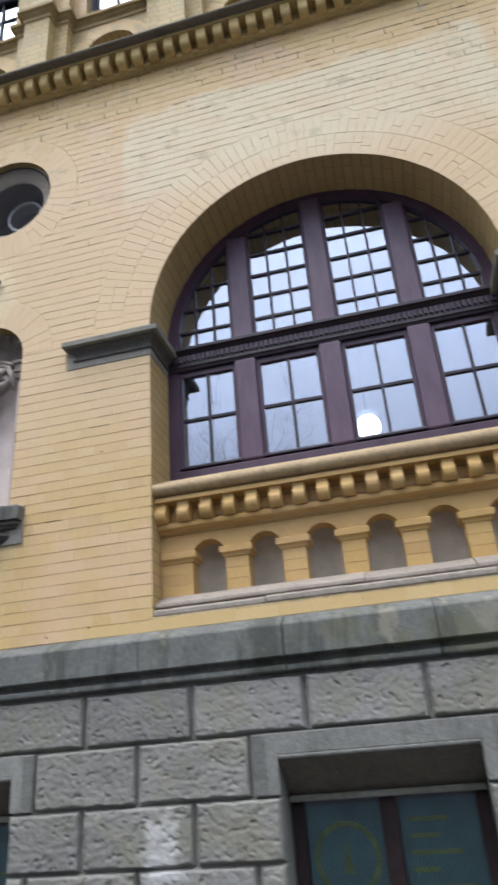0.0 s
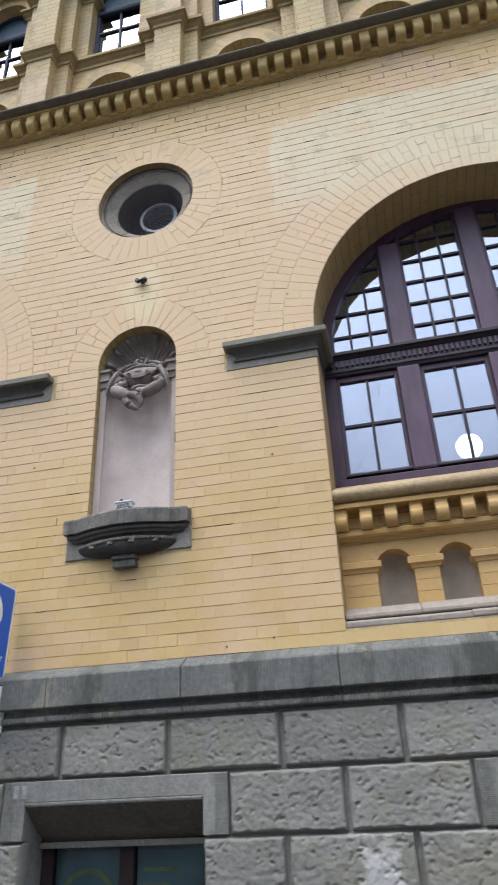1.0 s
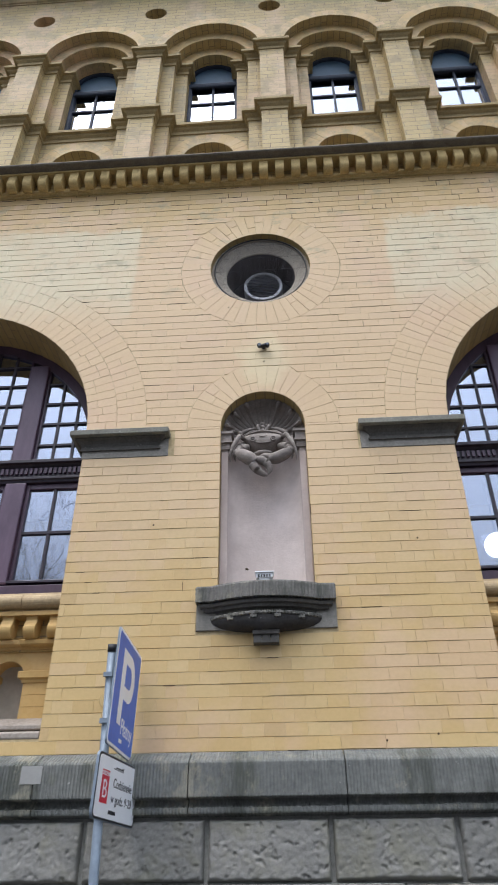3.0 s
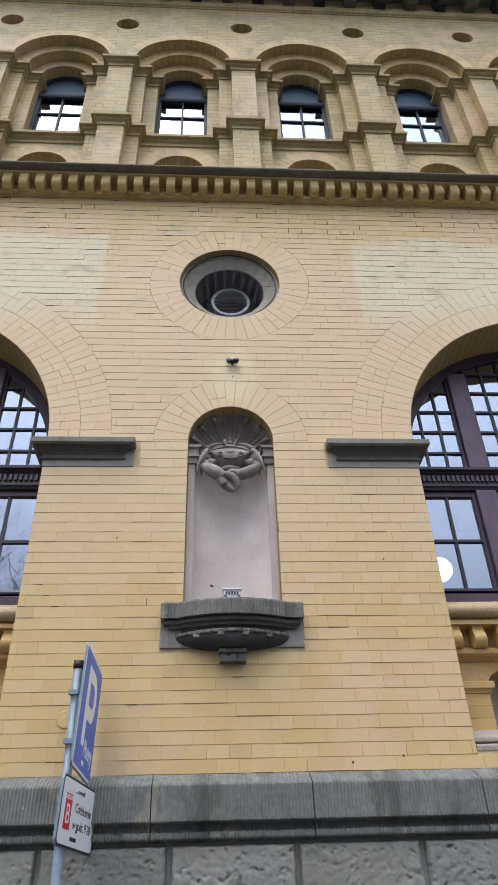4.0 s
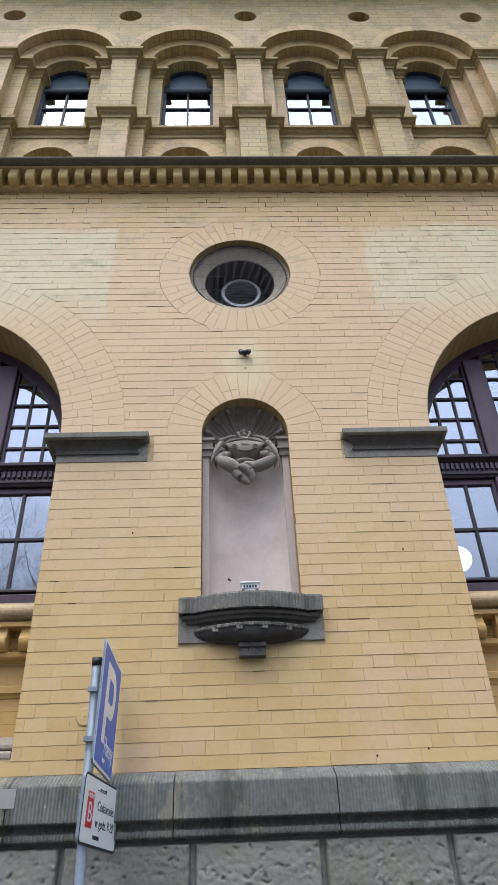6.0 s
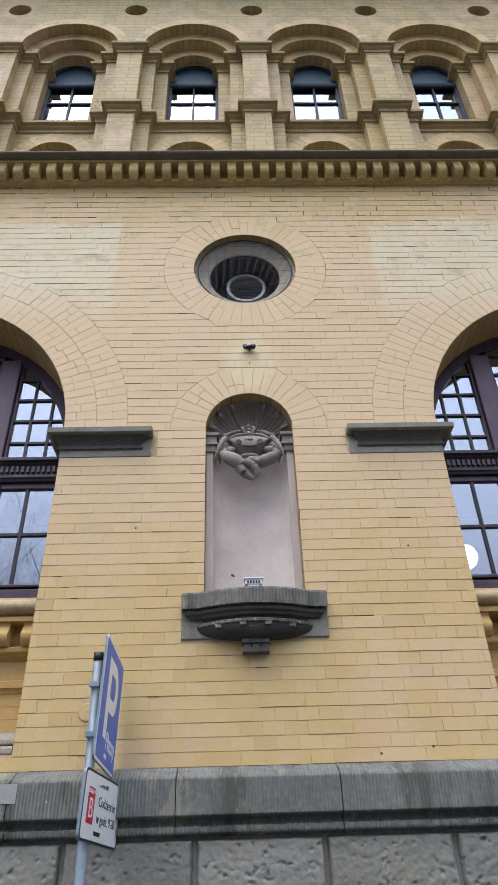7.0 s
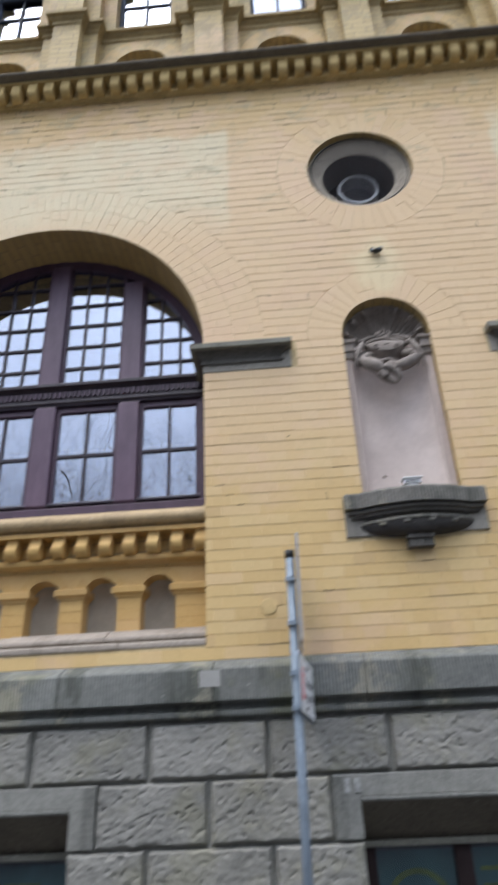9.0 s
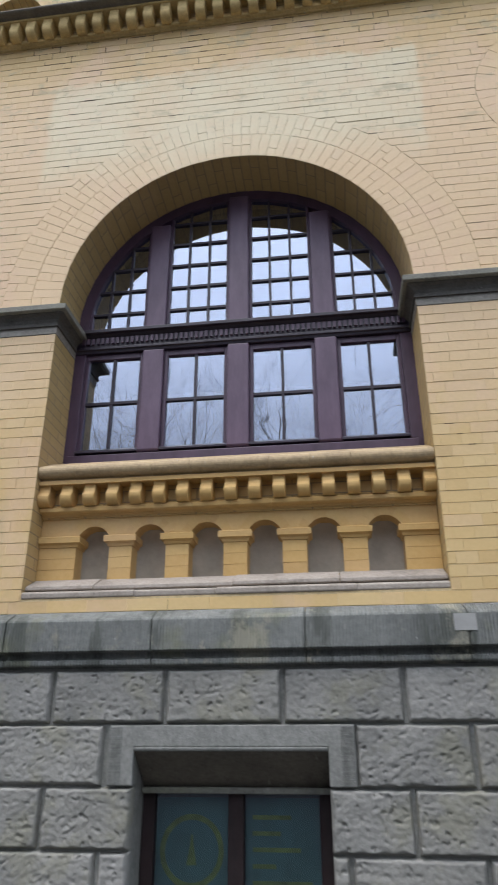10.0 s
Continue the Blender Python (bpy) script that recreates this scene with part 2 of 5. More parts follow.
STONE_STRIP = stone_material("brown_sandstone", (0.40, 0.325, 0.295), (0.56, 0.468, 0.43), 2.0, streaks=0.25, grain=0.10)
BRICK_OLD = stone_material("sooty_moulded_brick", (0.33, 0.245, 0.112), (0.56, 0.425, 0.21), 5.0, streaks=0.5, grain=0.3)
BRICK_CORNICE = stone_material("golden_moulded_brick", (0.43, 0.305, 0.115), (0.72, 0.53, 0.235), 5.0, streaks=0.4, grain=0.25)
STONE_LEDGE = stone_material("pale_ledge_stone", (0.27, 0.225, 0.185), (0.43, 0.37, 0.315), 5.0)
STONE_LINTEL = stone_material("grey_lintel_stone", (0.165, 0.165, 0.150), (0.33, 0.325, 0.298), 4.0, streaks=0.35)
PLASTER = plain("grey_render", (0.43, 0.38, 0.31), 0.9, var=0.18, scale=5, dist=0.003)
PURPLE = painted_wood("aubergine_paint", (0.048, 0.025, 0.046), (0.09, 0.050, 0.086))
MAUVE = painted_wood("lighter_aubergine_paint", (0.085, 0.050, 0.085), (0.145, 0.092, 0.140))
BAR = painted_wood("near_black_paint", (0.018, 0.011, 0.021), (0.036, 0.025, 0.040))
DARK_RED = painted_wood("dark_red_brown_paint", (0.012, 0.006, 0.006), (0.026, 0.012, 0.012), 0.8)
NAVY = painted_wood("dark_blue_grey_paint", (0.016, 0.024, 0.046), (0.040, 0.058, 0.100), 0.6)
GLASS = glass_material("window_glass", 0.35)
GLASS_DIM = glass_material("dusty_glass", 0.05, (0.8, 0.85, 0.85))
ZINC = plain("galvanised_steel", (0.235, 0.285, 0.345), 0.55, 0.35, var=0.18, scale=14)
BLACK = plain("black_rubber", (0.02, 0.02, 0.022), 0.5)
WHITE = plain("white_sign_sheet", (0.88, 0.89, 0.91), 0.35, var=0.03)
BLUE = plain("blue_sign_sheet", (0.0, 0.115, 0.62), 0.36, var=0.08)
RED = plain("red_sign_sheet", (0.62, 0.03, 0.05), 0.4, var=0.06)
SOOT = plain("sooty_joint", (0.06, 0.036, 0.017), 0.95, var=0.4, scale=30)
INK = plain("black_print", (0.02, 0.02, 0.025), 0.5)
GREY_METAL = plain("grey_vent_metal", (0.62, 0.63, 0.66), 0.5, 0.2)
SLAT = plain("dark_vent_slat", (0.22, 0.23, 0.28), 0.5, 0.2)
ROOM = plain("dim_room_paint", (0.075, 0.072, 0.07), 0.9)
SHEET = plain("teal_window_sheet", (0.045, 0.100, 0.104), 0.6, var=0.35, scale=4)
YELLOW = plain("faded_yellow_print", (0.125, 0.150, 0.036), 0.8, var=0.45, scale=14)
TILE = plain("slate_blue_cap", (0.05, 0.055, 0.075), 0.4)
BARK = plain("bare_bark", (0.085, 0.07, 0.06), 0.9, var=0.3, scale=12)


def rock_material():
    k = Mat("rock_faced_granite", rough=0.85)
    base = k.ramp(k.noise(4.0, 6, 0.7), [(0.25, (0.150, 0.148, 0.132)), (0.75, (0.365, 0.35, 0.315))])
    base = k.mix(0.28, base, k.ramp(k.noise(55, 4), [(0.3, (0.06, 0.058, 0.055)), (0.72, (0.40, 0.385, 0.37))]))
    base = k.mix(k.math("MULTIPLY", k.step(k.noise(2.9, 6, 0.7), 0.47, 0.62), 0.6), base, (0.235, 0.222, 0.15))
    base = k.mix(0.3, base, k.ramp(k.each(), [(0.0, (0.14, 0.142, 0.138)), (0.5, (0.225, 0.217, 0.185)), (1.0, (0.285, 0.28, 0.272))]))
    # scrubbed-off whitewash on two blocks
    x, y, z = k.xyz()
    dx = k.math("ABSOLUTE", k.math("SUBTRACT", x, 1.47))
    dz = k.math("ABSOLUTE", k.math("SUBTRACT", z, 1.20))
    d = k.math("ADD", k.math("MAXIMUM", k.math("MULTIPLY", dx, 1.5), k.math("MULTIPLY", dz, 0.9)), k.math("MULTIPLY", k.noise(11, 5, 0.7), 0.42))
    base = k.mix(k.math("MULTIPLY", k.step(d, 0.42, 0.30), 0.55), base, (0.62, 0.61, 0.60))
    return k.color(base).bump(k.math("ADD", k.noise(17, 6, 0.62), k.math("MULTIPLY", k.noise(90, 3), 0.35)), 0.0045, 0.8).m


ROCK = rock_material()


# ---- mesh tools ----
class MB:
    """Collects vertices and faces for one mesh."""

    def __init__(self):
        self.v, self.f = [], []

    def add(self, verts, faces):
        o = len(self.v)
        self.v += [tuple(p) for p in verts]
        self.f += [tuple(o + i for i in f) for f in faces]
        return self

    def box(self, x0, x1, y0, y1, z0, z1):
        v = [(x, y, z) for z in (z0, z1) for y in (y0, y1) for x in (x0, x1)]
        return self.add(v, [(0, 2, 3, 1), (4, 5, 7, 6), (0, 1, 5, 4), (2, 6, 7, 3), (0, 4, 6, 2), (1, 3, 7, 5)])

    def plate(self, outline, y0, y1):
        """A plate in the wall's plane: its outline of (x, z), pulled from y0 (front) to y1."""
        n = len(outline)
        v = [(x, y0, z) for x, z in outline] + [(x, y1, z) for x, z in outline]
        return self.add(v, [tuple(range(n)), tuple(range(2 * n - 1, n - 1, -1))] + [(i, n + i, n + (i + 1) % n, (i + 1) % n) for i in range(n)])

    def sweep(self, path, profile):
        """A moulding along a path of (x, y) on plan; the profile of (out, z) lies to the path's right."""
        m, rings = len(profile), []
        for i, (x, y) in enumerate(path):
            dirs = []
            for a, b in ((i - 1, i), (i, i + 1)):
                if a >= 0 and b < len(path):
                    d = Vector((path[b][0] - path[a][0], path[b][1] - path[a][1])).normalized()
                    dirs.append(Vector((d.y, -d.x)))
            nrm = dirs[0] if len(dirs) == 1 else (dirs[0] + dirs[1]) / max(0.2, 1 + dirs[0].dot(dirs[1]))
            rings.append([(x + nrm.x * o, y + nrm.y * o, z) for o, z in profile])
        v = [p for r in rings for p in r]
        f = [(i * m + j, i * m + (j + 1) % m, (i + 1) * m + (j + 1) % m, (i + 1) * m + j) for i in range(len(path) - 1) for j in range(m)]
        f += [tuple(range(m - 1, -1, -1)), tuple((len(path) - 1) * m + j for j in range(m))]
        return self.add(v, f)

    def tube(self, pts, radii, sides=8):
        rings = []
        for i, p in enumerate(pts):
            p = Vector(p)
            d = (Vector(pts[min(i + 1, len(pts) - 1)]) - Vector(pts[max(i - 1, 0)])).normalized()
            a = d.orthogonal().normalized() if abs(d.z) < 0.9 else d.cross(Vector((1, 0, 0))).normalized()
            b = d.cross(a)
            rings.append([p + (a * math.cos(2 * math.pi * k / sides) + b * math.sin(2 * math.pi * k / sides)) * radii[i] for k in range(sides)])
        v = [q for r in rings for q in r]
        f = [(i * sides + k, i * sides + (k + 1) % sides, (i + 1) * sides + (k + 1) % sides, (i + 1) * sides + k) for i in range(len(pts) - 1) for k in range(sides)]
        f += [tuple(range(sides - 1, -1, -1)), tuple((len(pts) - 1) * sides + k for k in range(sides))]
        return self.add(v, f)

    def ball(self, c, r, seg=14, ring=9, turn=None):
        """An ellipsoid with the radii r at c."""
        v, f = [], []
        for i in range(ring + 1):
            th = math.pi * i / ring
            for j in range(seg):
                ph = 2 * math.pi * j / seg
                q = Vector((r[0] * math.sin(th) * math.cos(ph), r[1] * math.sin(th) * math.sin(ph), r[2] * math.cos(th)))
                v.append(Vector(c) + (turn @ q if turn else q))
        for i in range(ring):
            for j in range(seg):
                f.append((i * seg + j, i * seg + (j + 1) % seg, (i + 1) * seg + (j + 1) % seg, (i + 1) * seg + j))
        return self.add(v, f)

    def turned(self, profile, c, n=40, a0=0.0, a1=2 * math.pi):
        """A ring about the y axis through c = (x, z), from a profile of (radius, y)."""
        closed = abs(a1 - a0 - 2 * math.pi) < 1e-6
        m, steps = len(profile), n if closed else n + 1
        v = [(c[0] + r * math.cos(a0 + (a1 - a0) * i / n), y, c[1] + r * math.sin(a0 + (a1 - a0) * i / n)) for i in range(steps) for r, y in profile]
        f = [(i * m + j, i * m + j + 1, ((i + 1) % steps) * m + j + 1, ((i + 1) % steps) * m + j) for i in range(n) for j in range(m - 1)]
        return self.add(v, f)

    def mesh(self, name, mat, smooth=False):
        me = bpy.data.meshes.new(name)
        me.from_pydata(self.v, [], self.f)
        me.validate()
        me.materials.append(mat)
        bm = bmesh.new()
        bm.from_mesh(me)
        bmesh.ops.recalc_face_normals(bm, faces=bm.faces)
        bm.to_mesh(me)
        bm.free()
        if smooth:
            me.polygons.foreach_set("use_smooth", [True] * len(me.polygons))
        return me


def part(name, mb, mat, parent=None, label="", bevel=0.0, smooth=False):
    ob = new(name, mb.mesh(name, mat, smooth))
    ob.parent = parent
    if bevel:
        b = ob.modifiers.new("bevel", "BEVEL")
        b.width, b.segments, b.limit_method, b.angle_limit = bevel, 2, "ANGLE", radians(35)
    if label:
        tagged(ob, label)
    return ob


def thing(name, label, category, kind="", group=""):
    return tagged(new(name), label, category, group, kind)


def word(text, size, mat, name, parent, m, depth=0.0006):
    """Raised lettering in the built-in font: one mesh for each letter."""
    c = bpy.data.curves.new(name, "FONT")
    c.body, c.size, c.align_x, c.align_y, c.extrude = text, size, "CENTER", "CENTER", depth
    tmp = new("lettering", c)
    me = bpy.data.meshes.new_from_object(tmp.evaluated_get(bpy.context.evaluated_depsgraph_get()))
    bpy.data.objects.remove(tmp)
    bpy.data.curves.remove(c)
    bm = bmesh.new()
    bm.from_mesh(me)
    bpy.data.meshes.remove(me)
    bmesh.ops.remove_doubles(bm, verts=bm.verts, dist=1e-6)
    bm.verts.ensure_lookup_table()
    seen, spans = set(), []
    for v in bm.verts:
        if v.index in seen:
            continue
        stack, isle = [v], []
        seen.add(v.index)
        while stack:
            q = stack.pop()
            isle.append(q)
            for e in q.link_edges:
                o = e.other_vert(q)
                if o.index not in seen:
                    seen.add(o.index)
                    stack.append(o)
        spans.append([min(q.co.x for q in isle), max(q.co.x for q in isle), isle])
    # a dot or accent belongs to the stem that it stands over
    spans.sort(key=lambda r: r[0] - r[1])
    letters = []
    for lo, hi, isle in spans:
        home = next((r for r in letters if r[0] - 1e-5 <= (lo + hi) / 2 <= r[1] + 1e-5), None)
        if home:
            home[2].extend(isle)
        else:
            letters.append([lo, hi, list(isle)])
    for lo, hi, isle in sorted(letters, key=lambda r: r[0]):
        at = {q.index: i for i, q in enumerate(isle)}
        faces = {f for q in isle for f in q.link_faces}
        one = bpy.data.meshes.new(name)
        one.from_pydata([tuple(q.co) for q in isle], [], [[at[q.index] for q in f.verts] for f in sorted(faces, key=lambda f: f.index)])
        one.materials.append(mat)
        ob = new(name, one)
        ob.parent, ob.matrix_basis = parent, m
    bm.free()


# ---- the facade's plan ----
X0, X1 = -6.2, 6.2
BAYS = (-2.745, 2.737)
HW, SPRING = 1.335, 4.735
NICHE_X, NICHE_HW, NICHE_SPRING = -0.022, 0.326, 4.722
OC_X, OC_Z, OC_R = -0.012, 6.505, 0.458
COURSE, BASE, TOP = 0.076833, 2.395, 7.78
RINGS = (HW, 1.572, 1.808)
BACK = 0.62


def span(h, x):
    """The heights between which a hole is open at x."""
    if h[0] == "arch":
        _, c, r, zb, zs = h
        return zb, zs + math.sqrt(max(0.0, r * r - (x - c) ** 2))
    if h[0] == "circle":
        _, c, r, z, _ = h
        d = math.sqrt(max(0.0, r * r - (x - c) ** 2))
        return z - d, z + d
    return h[3], h[4]


def slab(x0, x1, z0, z1, yf, yb, holes, arc=24):
    """A wall with round-headed, round or square holes right through it. A hole: kind, middle, half width, foot, springing."""
    mb, xs = MB(), {x0, x1}
    for h in holes:
        n = arc if h[0] != "rect" else 1
        xs |= {h[1] - h[2] * math.cos(math.pi * i / n) for i in range(n + 1)}
    xs = sorted(x for x in xs if x0 <= x <= x1)
    xs = [x for i, x in enumerate(xs) if i == 0 or x - xs[i - 1] > 1e-5]
    for a, b in zip(xs, xs[1:]):
        mid = (a + b) / 2
        cut = sorted((h for h in holes if abs(mid - h[1]) < h[2]), key=lambda h: h[3])
        za, zb_ = [z0], [z0]
        for h in cut:
            (l0, t0), (l1, t1) = span(h, a), span(h, b)
            za += [l0, t0]
            zb_ += [l1, t1]
        za.append(z1)
        zb_.append(z1)
        for k in range(0, len(za), 2):
            if za[k + 1] - za[k] > 1e-6 or zb_[k + 1] - zb_[k] > 1e-6:
                for y in (yf, yb):
                    mb.add([(a, y, za[k]), (b, y, zb_[k]), (b, y, zb_[k + 1]), (a, y, za[k + 1])], [(0, 1, 2, 3)])
        for k in range(1, len(za) - 1):
            if z0 < za[k] < z1:
                mb.add([(a, yf, za[k]), (b, yf, zb_[k]), (b, yb, zb_[k]), (a, yb, za[k])], [(0, 1, 2, 3)])
        for z in (z0, z1):
            mb.add([(a, yf, z), (b, yf, z), (b, yb, z), (a, yb, z)], [(0, 1, 2, 3)])
    for h in holes:
        if h[0] != "circle":
            for x in (h[1] - h[2], h[1] + h[2]):
                mb.add([(x, yf, max(z0, h[3])), (x, yf, h[4]), (x, yb, h[4]), (x, yb, max(z0, h[3]))], [(0, 1, 2, 3)])
    for x in (x0, x1):
        mb.add([(x, yf, z0), (x, yf, z1), (x, yb, z1), (x, yb, z0)], [(0, 1, 2, 3)])
    return mb


def slab_mesh(name, mb, mat):
    me = bpy.data.meshes.new(name)
    me.from_pydata(mb.v, [], mb.f)
    me.materials.append(mat)
    bm = bmesh.new()
    bm.from_mesh(me)
    bmesh.ops.remove_doubles(bm, verts=bm.verts, dist=1e-4)
    bmesh.ops.recalc_face_normals(bm, faces=bm.faces)
    bm.to_mesh(me)
    bm.free()
    return me


# ---- ground ----
gm = plain("asphalt", (0.038, 0.038, 0.040), 0.9, var=0.25, scale=6, dist=0.004)
pm = plain("pavement_concrete", (0.052, 0.050, 0.048), 0.9, var=0.2, scale=4, dist=0.003)
tagged(part("ground", MB().add([(-1500, -1500, -0.12), (1500, -1500, -0.12), (1500, 1500, -0.12), (-1500, 1500, -0.12)], [(0, 1, 2, 3)]), gm), "dark asphalt street and open ground", "ground", kind="structure")
tagged(part("pavement", MB().box(X0 - 8, X1 + 8, -5.6, -0.04, -0.2, 0.0), pm, bevel=0.02), "grey concrete pavement beside the building", "pavement", kind="structure")

# ---- main brick wall ----
main_holes = [("arch", c, HW, 2.487, SPRING) for c in BAYS] + [("arch", NICHE_X, NICHE_HW, 3.30, NICHE_SPRING), ("circle", OC_X, OC_R, OC_Z, 0)]
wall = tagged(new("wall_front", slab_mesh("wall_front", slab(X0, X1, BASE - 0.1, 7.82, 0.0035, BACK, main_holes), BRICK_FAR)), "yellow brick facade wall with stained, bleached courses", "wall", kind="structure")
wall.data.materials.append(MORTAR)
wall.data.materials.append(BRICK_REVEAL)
# jambs and soffits get the brick with their shade in its colour
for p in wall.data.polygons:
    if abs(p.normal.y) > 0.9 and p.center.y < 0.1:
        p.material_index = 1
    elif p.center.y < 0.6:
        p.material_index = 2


# ---- plinth: a weathered coping of long stones over rock-faced blocks ----
plinth = thing("plinth_course", "grey sandstone coping with tooled face above the base", "plinth", "structure")
cop_profile = [(-0.1, 2.058), (0.035, 2.058), (0.045, 2.064), (0.088, 2.068), (0.092, 2.078), (0.092, 2.100), (0.075, 2.104), (0.058, 2.112), (0.052, 2.130), (0.060, 2.142), (0.118, 2.145), (0.122, 2.152), (0.122, 2.322), (0.112, 2.334), (0.0, 2.394), (-0.1, 2.394)]
cop_joints = [X0, -5.0, -4.09, -3.18, -2.272, -1.36, -0.48, 0.40, 1.35, 2.25, 3.13, 4.04, 4.95, X1]
for a, b in zip(cop_joints, cop_joints[1:]):
    part("coping_stone", MB().sweep([(a + 0.0025, 0), (b - 0.0025, 0)], cop_profile), STONE_GREY, plinth, bevel=0.004)
tagged(part("stone_patch", MB().box(-1.437, -1.315, -0.1255, -0.115, 2.225, 2.318), plain("pale_mortar_patch", (0.34, 0.335, 0.32), 0.9), plinth), "pale square repair patch")

base_holes = [("rect", x, 0.55, 0.35, 1.62) for x in (-2.715, -0.03, 2.695)]
tagged(new("wall_base", slab_mesh("wall_base", slab(X0, X1, -0.15, 2.06, -0.026, BACK, base_holes), STONE_LINTEL)), "recessed dark joints behind the rock-faced base", "wall", kind="structure")

RX, RP = 0.301, 0.679
courses = [(1.755, 2.045), (1.435, 1.745), (1.125, 1.425), (0.81, 1.115), (0.495, 0.80), (0.18, 0.485), (-0.13, 0.17)]
base = thing("rusticated_base", "rock-faced grey granite blocks with deep dark joints", "stonework", "structure")


def rock_block(x0, x1, z0, z1, seed):
    """A block with a roughly levelled face: low swells, sharp pick gouges strewn over it, a chipped rim round it."""
    step = 0.0064 if z1 > 1.0 else 0.02
    nx, nz = max(4, int((x1 - x0) / step)), max(4, int((z1 - z0) / step))
    rg = random.Random(seed * 7 + 3)
    depth = np.zeros((nz + 1, nx + 1))
    gx, gz = np.meshgrid(np.linspace(x0, x1, nx + 1), np.linspace(z0, z1, nz + 1))
    lean = rg.uniform(-0.9, 0.9)
    for k in range(int((x1 - x0) * (z1 - z0) * 330)):
        px, pz, an = rg.uniform(x0, x1), rg.uniform(z0, z1), lean + rg.gauss(0, 0.7)
        ln, wd, dp = rg.uniform(0.006, 0.022), rg.uniform(0.0035, 0.008), rg.uniform(0.004, 0.014) * (1.6 if rg.random() < 0.25 else 1.0)
        u = (gx - px) * math.cos(an) + (gz - pz) * math.sin(an)
        w = -(gx - px) * math.sin(an) + (gz - pz) * math.cos(an) + u * u * rg.uniform(-9, 9)
        # one steep lip above, a longer run-out below
        w = np.where(w > 0, w / wd, -w / (wd * rg.uniform(1.2, 2.4)))
        depth = np.maximum(depth, dp * np.clip(1.25 - np.hypot(u / ln, w), 0, 1))
    v, f = [], []
    for j in range(nz + 1):
        for i in range(nx + 1):
            x, z = gx[j, i], gz[j, i]
            e = min(x - x0, x1 - x, z - z0, z1 - z)
            q = Vector((x * 5.0 + seed * 3.1, seed * 1.7, z * 6.0))
            swell = noise.noise(q * 0.8) * 0.7 + noise.noise(q * 2.3) * 0.35
            facet = abs(noise.noise(q * 4.2 + Vector((3, 1, 8))))
            d = 0.038 + 0.008 * swell + 0.004 * facet + 0.0028 * noise.noise(q * 7.0) + 0.0016 * noise.noise(q * 17.0) - depth[j, i] * (0.8 + 0.5 * noise.noise(q * 11.0))
            rag = 0.014 + 0.012 * noise.noise(q * 3.3 + Vector((5, 1, 0)))
            rim = min(1.0, e / max(0.006, rag))
            d = max(0.004, 0.012 * (1 - rim) + d * rim) if e > 1e-6 else 0.0
            v.append((x, -0.028 - d, z))
    for j in range(nz):
        for i in range(nx):
            a = j * (nx + 1) + i
            f.append((a, a + 1, a + nx + 2, a + nx + 1))
    rim_ids = [i for i in range(nx + 1)] + [(j + 1) * (nx + 1) - 1 for j in range(1, nz + 1)] + [nz * (nx + 1) + i for i in range(nx - 1, -1, -1)] + [j * (nx + 1) for j in range(nz - 1, 0, -1)]
    o = len(v)
    v += [(v[i][0], 0.02, v[i][2]) for i in rim_ids]
    k = len(rim_ids)
    f += [(rim_ids[i], rim_ids[(i + 1) % k], o + (i + 1) % k, o + i) for i in range(k)]
    return MB().add(v, f)


seed = 0
for row, (z0, z1) in enumerate(courses):
    off = RX + (RP / 2 if row % 2 else 0.0)
    i0, i1 = math.floor((-4.9 - off) / RP), math.ceil((4.9 - off) / RP)
    for i in range(i0, i1):
        a, b = off + i * RP + 0.011, off + (i + 1) * RP - 0.011
        cuts = [(a, b)]
        if row >= 1:
            for wx in (-2.715, -0.03, 2.695):
                hw = 0.70 if row == 1 else 0.547
                nxt = []
                for p, q in cuts:
                    if q <= wx - hw or p >= wx + hw:
                        nxt.append((p, q))
                    else:
                        if p < wx - hw:
                            nxt.append((p, wx - hw))
                        if q > wx + hw:
                            nxt.append((wx + hw, q))
                cuts = nxt
        for p, q in cuts:
            if q - p > 0.06 and row < 6:
                seed += 1
                part("rock_block", rock_block(p, q, z0, z1, seed), ROCK, base, smooth=True)


